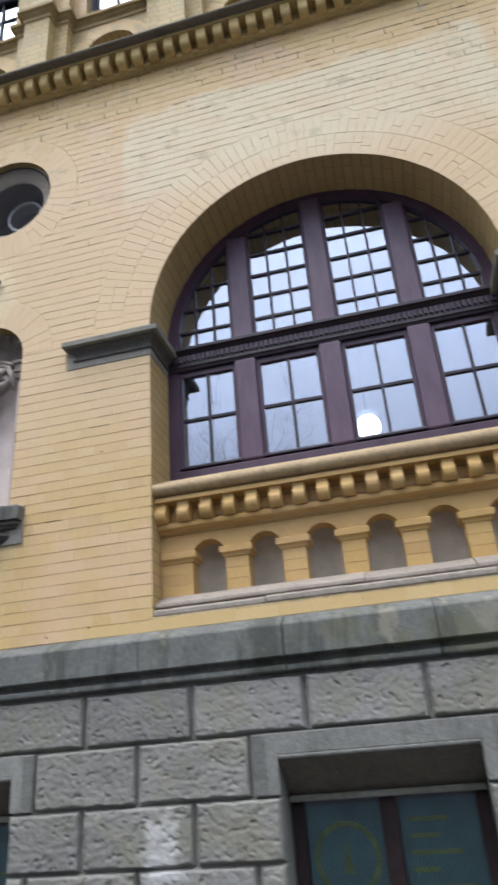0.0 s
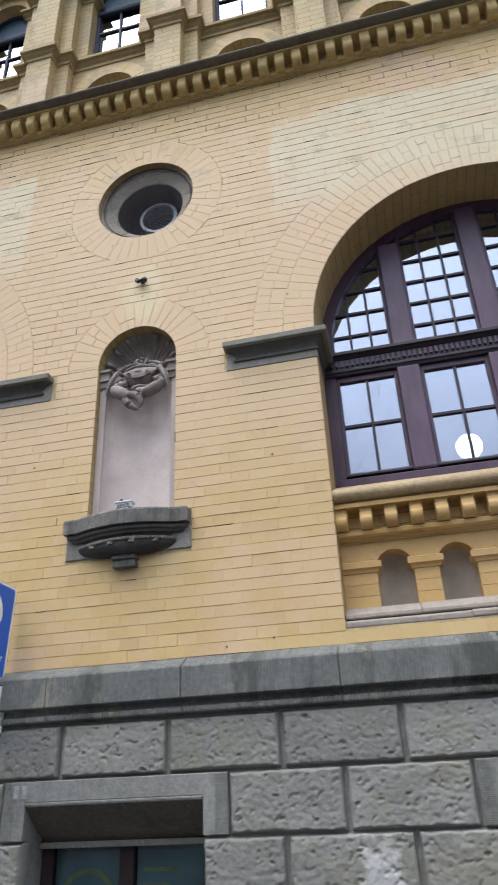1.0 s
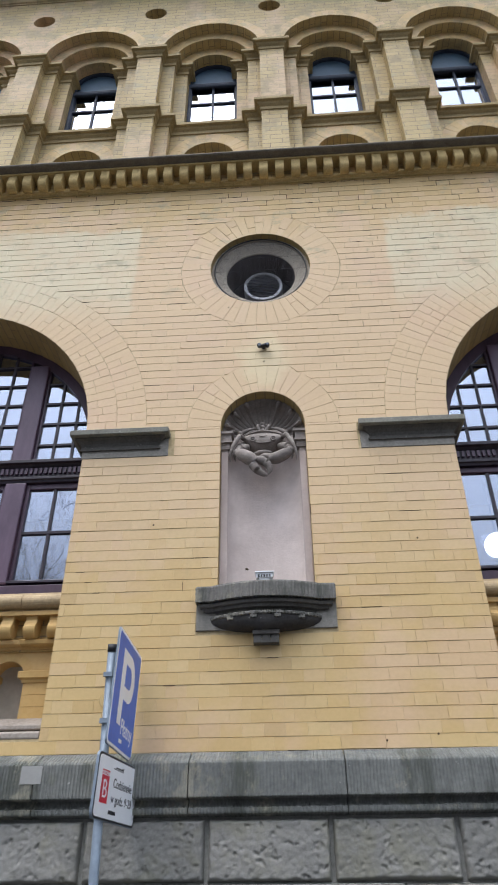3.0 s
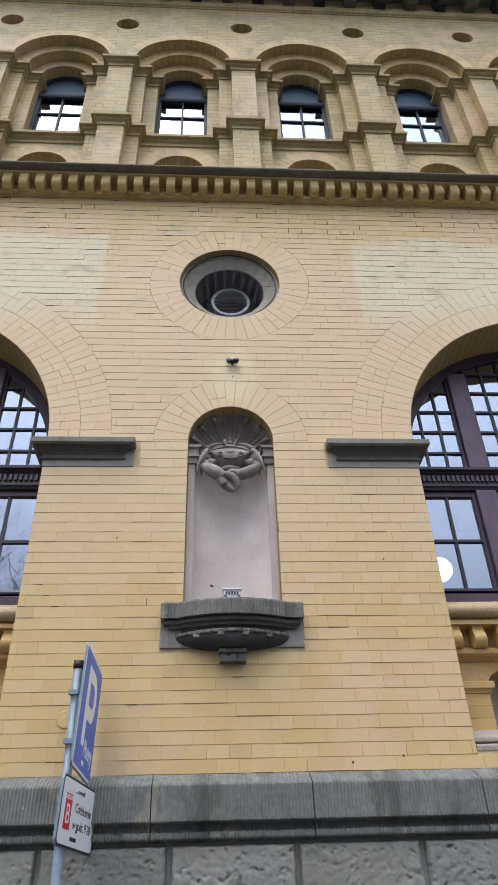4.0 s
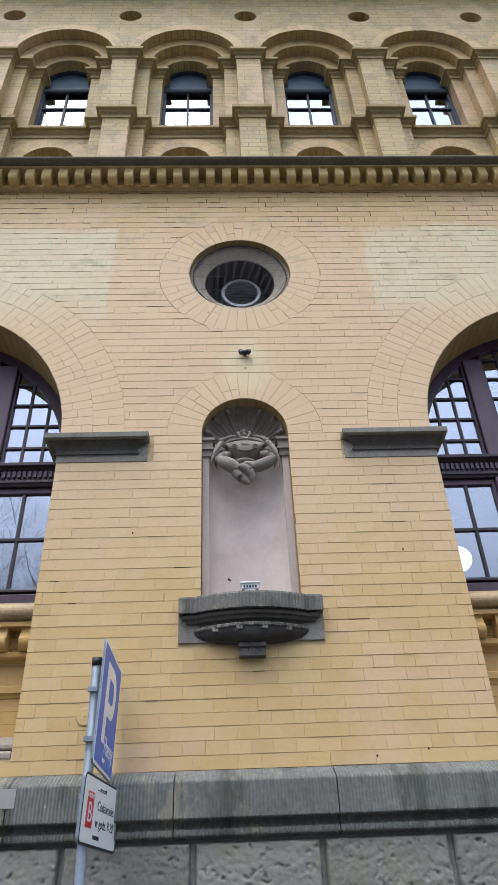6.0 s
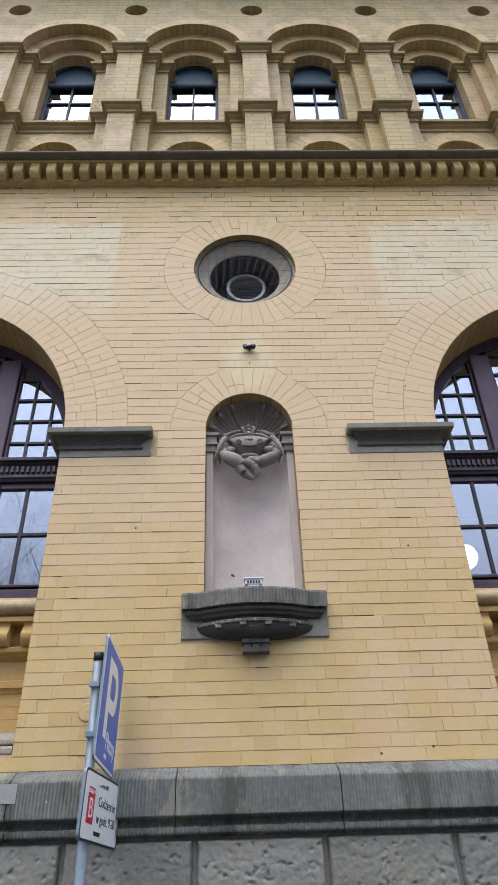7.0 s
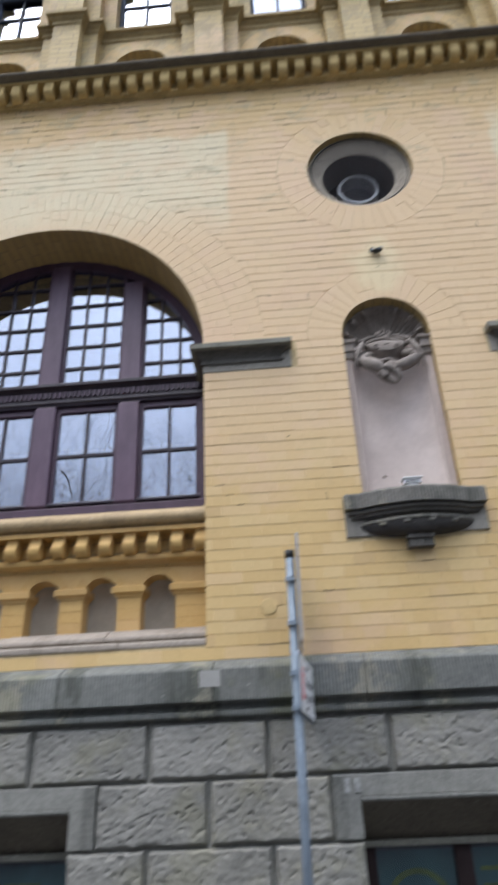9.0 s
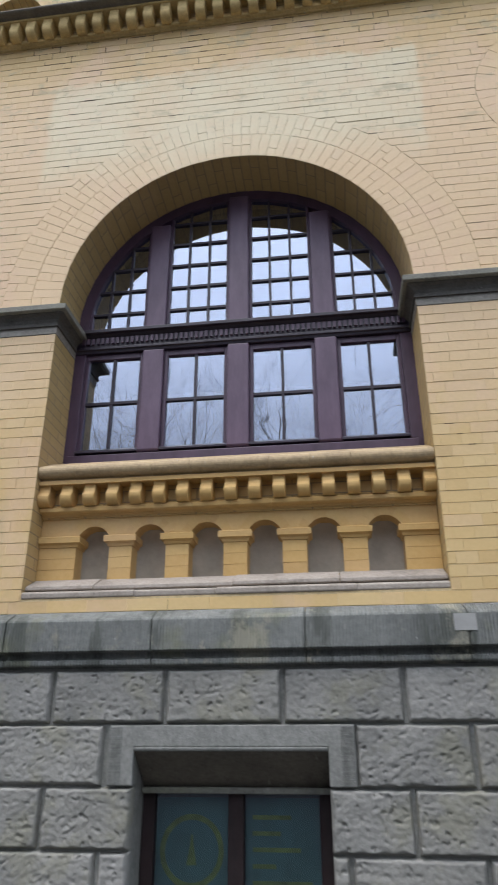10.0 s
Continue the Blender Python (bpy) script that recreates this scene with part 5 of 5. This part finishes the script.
def rounded(w, h, r, n=6, dx=0.0, dy=0.0):
    pts = []
    for cx, cy, a in ((w / 2 - r, h - r, 0), (-w / 2 + r, h - r, 90), (-w / 2 + r, r, 180), (w / 2 - r, r, 270)):
        for i in range(n + 1):
            t = radians(a + 90 * i / n)
            pts.append((dx + cx + r * math.cos(t), dy + cy + r * math.sin(t)))
    return pts


def flat(outline, z0, z1):
    n = len(outline)
    v = [(x, y, z0) for x, y in outline] + [(x, y, z1) for x, y in outline]
    return MB().add(v, [tuple(range(n - 1, -1, -1)), tuple(range(n, 2 * n))] + [(i, (i + 1) % n, n + (i + 1) % n, n + i) for i in range(n)])


UPS = Vector((0.025, -0.035, 1.0))
mp = sign_frame(Vector((-0.829, -0.636, 2.347)), Vector((-0.831, -0.042, 2.341)), UPS)
plate = part("parking_plate", flat(rounded(0.594, 0.604, 0.022), -0.010, 0.0), ZINC, sign, "square blue parking plate")
plate.matrix_basis = mp
part("white_border", flat(rounded(0.590, 0.600, 0.021, dy=0.002), 0.0, 0.0012), WHITE, plate)
part("blue_field", flat(rounded(0.560, 0.570, 0.016, dy=0.017), 0.0012, 0.0022), BLUE, plate)
outer = [(-0.155, 0.125), (-0.07, 0.125), (-0.07, 0.265), (0.04, 0.265)] + [(0.04 + 0.125 * math.sin(t), 0.395 - 0.13 * math.cos(t)) for t in [math.pi * i / 12 for i in range(1, 12)]] + [(0.04, 0.525), (-0.155, 0.525)]
part("letter_p", flat(outer, 0.0022, 0.0034), WHITE, plate, "white letter P")
part("letter_counter", flat([(-0.07, 0.335), (0.03, 0.335)] + [(0.03 + 0.05 * math.sin(t), 0.395 - 0.06 * math.cos(t)) for t in [math.pi * i / 8 for i in range(1, 8)]] + [(0.03, 0.455), (-0.07, 0.455)], 0.0034, 0.0042), BLUE, plate)
word("Płatny", 0.118, WHITE, "letter", plate, pose(0.092, 0.125, 0.003))
part("maker_mark", flat([(-0.06, 0.045), (0.01, 0.045), (0.01, 0.065), (-0.06, 0.065)], 0.0022, 0.003), WHITE, plate)

ml = sign_frame(Vector((-0.862, -0.655, 2.012)), Vector((-0.785, -0.052, 2.004)), UPS)
lower = part("notice_plate", flat(rounded(0.60, 0.30, 0.03), -0.014, 0.0), ZINC, sign, "white notice plate with black border")
lower.matrix_basis = ml
part("black_border", flat(rounded(0.596, 0.296, 0.029, dy=0.002), 0.0, 0.001), INK, lower)
part("white_field", flat(rounded(0.576, 0.276, 0.024, dy=0.012), 0.001, 0.002), WHITE, lower)
part("red_label", flat([(-0.235, 0.075), (-0.135, 0.075), (-0.135, 0.225), (-0.235, 0.225)], 0.002, 0.003), RED, lower)
word("OBSZAR", 0.028, WHITE, "letter", lower, pose(-0.185, 0.208, 0.0036))
word("B", 0.12, WHITE, "letter", lower, pose(-0.185, 0.135, 0.0036))
word("Codziennie", 0.061, INK, "letter", lower, pose(0.068, 0.178, 0.0026))
word("w godz. 9-20", 0.059, INK, "letter", lower, pose(0.070, 0.105, 0.0026))
for a, b, c, d in ((-0.09, 0.06, 0.243, 0.247), (-0.05, 0.055, 0.250, 0.256), (0.04, 0.06, 0.25, 0.262), (-0.10, 0.0, 0.035, 0.052)):
    part("printed_bar", flat([(a, c), (b, c), (b, d), (a, d)], 0.002, 0.003), INK, lower)
axis = (PB - PT).normalized()
for z in (2.70, 2.47, 2.22, 2.05):
    p = PT + axis * ((PT.z - z) / abs(axis.z))
    cl = part("clamp", MB().tube([p - axis * 0.012, p + axis * 0.012], [0.0268, 0.0268], 18).box(p.x - 0.030, p.x + 0.020, p.y - 0.034, p.y - 0.020, p.z - 0.012, p.z + 0.012), ZINC, sign, "steel clamp")
p = PT + axis * ((PT.z - 1.12) / abs(axis.z))
part("post_sticker", MB().tube([p - axis * 0.04, p + axis * 0.04], [0.0246, 0.0246], 20), WHITE, sign, "worn white sticker")

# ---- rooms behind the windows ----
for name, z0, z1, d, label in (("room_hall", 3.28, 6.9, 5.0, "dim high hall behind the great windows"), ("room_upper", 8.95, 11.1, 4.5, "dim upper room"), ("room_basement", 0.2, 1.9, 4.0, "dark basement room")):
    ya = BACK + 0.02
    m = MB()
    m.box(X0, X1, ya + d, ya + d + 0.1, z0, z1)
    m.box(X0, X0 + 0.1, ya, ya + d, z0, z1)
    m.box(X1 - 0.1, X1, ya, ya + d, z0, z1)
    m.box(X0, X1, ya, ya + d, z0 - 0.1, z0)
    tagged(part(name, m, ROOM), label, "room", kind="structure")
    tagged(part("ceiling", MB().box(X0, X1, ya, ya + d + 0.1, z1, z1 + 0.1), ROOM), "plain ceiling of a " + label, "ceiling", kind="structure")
globe = thing("globe_lamp", "lit white glass globe lamp hanging in the hall", "lamp")
gmat = bpy.data.materials.new("lit_opal_glass")
gmat.use_nodes = True
gp = gmat.node_tree.nodes["Principled BSDF"]
gp.inputs["Base Color"].default_value = (0.9, 0.88, 0.82, 1)
gp.inputs["Emission Color"].default_value = (1.0, 0.95, 0.85, 1)
gp.inputs["Emission Strength"].default_value = 7.0
part("globe", MB().ball((2.875, 3.97, 5.45), (0.165, 0.165, 0.165), 28, 18), gmat, globe, smooth=True)
part("rod", MB().tube([(2.875, 3.97, 5.61), (2.875, 3.97, 6.9)], [0.012, 0.012]), BLACK, globe)

# ---- roof over the eaves ----
tagged(part("roof", MB().add([(X0, -0.5, 12.6), (X1, -0.5, 12.6), (X1, 6, 15.5), (X0, 6, 15.5), (X0, 6, 12.6), (X1, 6, 12.6)], [(0, 1, 2, 3), (3, 2, 5, 4), (0, 3, 4), (1, 5, 2), (0, 4, 5, 1)]), TILE), "dark pitched roof above the cornice", "roof", kind="structure")
tagged(part("wall_rear", MB().box(X0, X1, 5.6, 5.9, -0.1, 12.6), BRICK_FAR), "plain rear wall closing the building", "wall", kind="structure")
for x in (X0, X1 - 0.3):
    tagged(part("wall_side", MB().box(x, x + 0.3, BACK + 0.15, 5.6, -0.1, 12.6), BRICK_FAR), "plain side wall closing the building", "wall", kind="structure")


# ---- bare street trees across the road, seen in the panes ----
def bare_tree(x, y, h, rng):
    t = thing("bare_tree", "leafless street tree with fine twigs, standing across the road", "tree", group="bare trees")
    wood = MB()

    def grow(p, d, length, r, depth):
        pts, rad = [p], [r]
        n = 4 if depth < 3 else 3
        for i in range(n):
            d = (d + Vector((rng.uniform(-1, 1), rng.uniform(-1, 1), rng.uniform(-0.5, 0.7))) * (0.10 if depth == 0 else 0.12)).normalized()
            p = p + d * (length / n)
            pts.append(p)
            rad.append(r * (1 - 0.5 * (i + 1) / n))
        wood.tube(pts, rad, 8 if depth < 2 else (5 if depth < 4 else 3))
        if depth < 5:
            kids = 4 if depth in (0, 1, 2) else (3 if depth < 5 else 2)
            for k in range(kids):
                at = pts[-1] if k == 0 else pts[rng.randint(2, len(pts) - 1)]
                side = Vector((rng.uniform(-1, 1), rng.uniform(-1, 1), rng.uniform(-0.15, 0.5)))
                nd = (d * (0.9 if k == 0 else 0.55) + side * 0.75 + Vector((0, 0, 0.12))).normalized()
                grow(at, nd, length * rng.uniform(0.62, 0.82), max(0.0065, rad[-1] * (0.92 if k == 0 else 0.62)), depth + 1)

    grow(Vector((x, y, -0.12)), Vector((0, 0, 1)), h * 0.33, h * 0.014, 0)
    part("branches", wood, BARK, t, smooth=True)


rng = random.Random(11)
for x, y, h in ((-5.3, -24.0, 20.0), (-10.0, -26.0, 20.0), (-15.5, -26.0, 21.5), (-21.0, -27.0, 20.0)):
    bare_tree(x, y, h, rng)


# ---- the brick pieces ----
def brick_faces(x0b, x1b, x0t, x1t, z0, z1, proud, back=0.0045, ch=0.0011):
    """A brick's face with a small chamfer; its ends may slant."""
    v = [(x0b, back, z0), (x1b, back, z0), (x1t, back, z1), (x0t, back, z1)]
    cx = ch * 0.45
    v += [(x0b + cx, proud, z0 + ch), (x1b - cx, proud, z0 + ch), (x1t - cx, proud, z1 - ch), (x0t + cx, proud, z1 - ch)]
    return v, [(4, 5, 6, 7), (0, 1, 5, 4), (1, 2, 6, 5), (2, 3, 7, 6), (3, 0, 4, 7)]


def blocked(z, zm):
    out = []
    for c in BAYS:
        if zm < SPRING:
            if zm >= 2.487:
                out.append((c - HW, c + HW))
        elif z < SPRING + RINGS[2]:
            h = math.sqrt(RINGS[2] ** 2 - max(0.0, z - SPRING) ** 2)
            out.append((c - h, c + h))
        if 4.50 <= zm < 4.702:
            out += [(c - HW - 0.705, c - HW + 0.01), (c + HW - 0.01, c + HW + 0.705)]
    if 3.395 <= zm < NICHE_SPRING:
        out.append((NICHE_X - NICHE_HW, NICHE_X + NICHE_HW))
    elif NICHE_SPRING <= zm and z < NICHE_SPRING + 0.592:
        h = math.sqrt(0.592 ** 2 - max(0.0, z - NICHE_SPRING) ** 2)
        out.append((NICHE_X - h, NICHE_X + h))
    if 3.09 <= zm < 3.395:
        out.append((sx0 - 0.003, sx1 + 0.003))
    if abs(z - OC_Z) < 0.7295:
        h = math.sqrt(0.7295 ** 2 - (z - OC_Z) ** 2)
        out.append((OC_X - h, OC_X + h))
    out.sort()
    merged = []
    for a, b in out:
        if merged and a <= merged[-1][1]:
            merged[-1][1] = max(b, merged[-1][1])
        else:
            merged.append([a, b])
    return merged


def matched(za, zb):
    """The free stretches of a course at its foot and its head, in pairs; where a ring ends within it the wedge closes to a point."""
    zm = (za + zb) / 2
    lo, hi = blocked(za, zm), blocked(zb, zm)
    for one, two in ((lo, hi), (hi, lo)):
        for a, b in list(one):
            if not any(p < b and q > a for p, q in two):
                two.append([(a + b) / 2, (a + b) / 2 + 1e-4])
                two.sort()
    out = []
    for cuts in (lo, hi):
        x, runs = X0, []
        for a, b in cuts:
            runs.append((x, a))
            x = b
        runs.append((x, X1))
        out.append(runs)
    if len(out[0]) != len(out[1]):
        out[0] = out[1] = min(out, key=len)
    return out


rb = random.Random(5)
rest = MB()
singles = 0
laid = []
n_course = int((TOP - BASE) / COURSE)
for row in range(n_course):
    wear = 0.5 + 0.5 * min(1.0, row / 45)
    z0, z1 = BASE + row * COURSE + 0.0006 + 0.0011 * wear, BASE + (row + 1) * COURSE - 0.0006 - 0.0011 * wear
    lo, hi = matched(z0 + 1e-4, z1 - 1e-4)
    for (a0, b0), (a1, b1) in zip(lo, hi):
        header = row % 2 == 1
        step = 0.13 if header else 0.26
        x = math.floor((min(a0, a1)) / 0.26) * 0.26 + (0.065 if header else 0.0) - 0.26 + rb.uniform(-0.01, 0.01)
        while x < max(b0, b1):
            ln = step
            if not header and rb.random() < 0.12:
                ln = 0.13
            if header and rb.random() < 0.10:
                ln = 0.26
            p, q = x + 0.0007 * wear - 0.0002, x + ln - 0.0007 * wear + 0.0002
            x += ln
            l0, l1 = max(p, a0 + 0.001), max(p, a1 + 0.001)
            r0, r1 = min(q, b0 - 0.001), min(q, b1 - 0.001)
            if max(r0 - l0, r1 - l1) < 0.006:
                continue
            if r0 < l0:
                l0 = r0 = l0 if l0 > p + 1e-6 else r0
            if r1 < l1:
                l1 = r1 = l1 if l1 > p + 1e-6 else r1
            proud = max(-0.0022, min(0.0022, rb.gauss(0, 0.0011)))
            sag = rb.gauss(0, 0.0006)
            gap = 0.0034 * wear * max(0.0, noise.noise(Vector((l0 * 0.9, row * 0.6, 3.0))) + rb.uniform(-0.25, 0.45))
            v, f = brick_faces(l0, r0, l1, r1, z0 + sag + gap, z1 + sag, proud)
            laid.append((row, l0, r0, z0 + sag))
            if singles < 295 and -1.42 < l0 and r0 < 1.42 and row < 17:
                singles += 1
                part("brick", MB().add(v, f), BRICK, wall)
            else:
                rest.add(v, f)
tagged(part("bricks", rest, BRICK, wall), kind="stuff")


def voussoirs(parent, c, zs, r0, r1, n, a0=0.0, a1=math.pi, split=0.45, proud=-0.001, y0=0.0, mat=BRICK):
    """A ring of wedge bricks; some rows are one long brick, some two short ones."""
    for i in range(n):
        t0, t1 = a0 + (a1 - a0) * i / n, a0 + (a1 - a0) * (i + 1) / n
        cut = [r0 + 0.001, r1 - 0.001]
        if rb.random() < split:
            k = rb.choice((0.36, 0.5, 0.64))
            cut.insert(1, r0 + (r1 - r0) * k)
        for k in range(len(cut) - 1):
            p, q = cut[k] + (0.0008 if k else 0), cut[k + 1] - (0.0008 if k + 2 < len(cut) else 0)
            pr, ch = y0 + proud + rb.gauss(0, 0.0006), 0.0009
            g0, g1 = 0.0005 / p, 0.0005 / q
            back = [(c + r * math.cos(t), y0 + 0.0045, zs + r * math.sin(t)) for r, t in ((p, t0 + g0), (q, t0 + g1), (q, t1 - g1), (p, t1 - g0))]
            h0, h1 = g0 + ch / p, g1 + ch / q
            front = [(c + r * math.cos(t), pr, zs + r * math.sin(t)) for r, t in ((p + ch, t0 + h0), (q - ch, t0 + h1), (q - ch, t1 - h1), (p + ch, t1 - h0))]
            part("voussoir", MB().add(back + front, [(4, 5, 6, 7), (0, 1, 5, 4), (1, 2, 6, 5), (2, 3, 7, 6), (3, 0, 4, 7)]), mat, parent)


for c in BAYS:
    arch = thing("window_arch", "two rings of yellow brick voussoirs round the window head", "arch", "structure", "window arches")
    voussoirs(arch, c, SPRING, RINGS[0], RINGS[1], 60)
    voussoirs(arch, c, SPRING, RINGS[1], RINGS[2], 70)
voussoirs(thing("niche_arch", "ring of yellow brick voussoirs over the niche", "arch", "structure"), NICHE_X, NICHE_SPRING, NICHE_HW, 0.5915, 19)
voussoirs(thing("round_window_ring", "ring of radial yellow bricks round the opening", "arch", "structure"), OC_X, OC_Z, OC_R, 0.729, 46, 0.0, 2 * math.pi, 0.35)

def stilt_bricks(parent, c, z0, z1, radii):
    """The short course between an impost's level and the springing of a ring."""
    for r0, r1 in zip(radii, radii[1:]):
        for sx in (-1, 1):
            p, q = sorted((c + sx * (r0 + 0.001), c + sx * (r1 - 0.001)))
            v, f = brick_faces(p, q, p, q, z0 + 0.0012, z1 - 0.0004, -0.001)
            part("stilt_brick", MB().add(v, f), BRICK, parent)


stilts = thing("springing_course", "thin yellow bricks levelling up the springing of the arches", "brick course", "structure")
for c in BAYS:
    stilt_bricks(stilts, c, BASE + 30 * COURSE, SPRING, RINGS)
stilt_bricks(stilts, NICHE_X, BASE + 30 * COURSE, NICHE_SPRING, (NICHE_HW, 0.592))

for c in BAYS:
    for k in range(6):
        small = thing("blind_arch", "small arch of wedge bricks over a blind recess", "arch", "structure", "blind arches")
        voussoirs(small, c + (-0.02 if c > 0 else 0.02) + (k - 2.5) * 0.390, 2.888, 0.117, 0.182, 7, 0.38, math.pi - 0.38, 0.0, y0=0.178, mat=BRICK_GOLD)
for x in WIN:
    up = thing("upper_arch", "three stepped rings of yellow brick round an upper window", "arch", "structure", "upper arches")
    voussoirs(up, x, US, 0.605, 0.735, 24, 0.14, math.pi - 0.14, 0.2, y0=Y0)
    voussoirs(up, x, US, 0.456, 0.604, 20, 0.0, math.pi, 0.0, y0=Y1)
    voussoirs(up, x, US - 0.01, 0.312, 0.452, 15, 0.0, math.pi, 0.0, y0=Y2)
    voussoirs(up, x, 8.49, 0.292, 0.46, 15, 0.0, math.pi, 0.0, y0=Y2)

# ---- open joints and weep holes near the cornice ----
gaps = MB()
for row, l, r, z in laid:
    down = n_course - 1 - row
    if abs(l) > 4.7 or r - l < 0.08:
        continue
    patch = noise.noise(Vector((l * 1.1, row * 0.35, 8.0)))
    if rb.random() < (0.55 * math.exp(-down / 4.0) + 0.012) * (1.0 + 1.4 * patch):
        t = rb.uniform(0.0014, 0.0032) * (1.0 if down < 8 else 0.6)
        gaps.box(l - t, l + t, -0.0016, 0.004, z - 0.002, z + COURSE * rb.uniform(0.7, 1.0))
    if rb.random() < (0.42 * math.exp(-down / 5.0) + 0.036) * (1.0 + 1.4 * patch):
        t = rb.uniform(0.0012, 0.0026) * (1.0 if down < 8 else 0.6)
        a = l + rb.choice((0.0, 0.0, 0.3)) * (r - l)
        gaps.box(a, a + (r - a) * rb.uniform(0.5, 1.0), -0.0014, 0.004, z - 0.0011 - t, z - 0.0011 + t)
tagged(part("open_joints", gaps, SOOT, wall), "dark open mortar joints", kind="stuff")
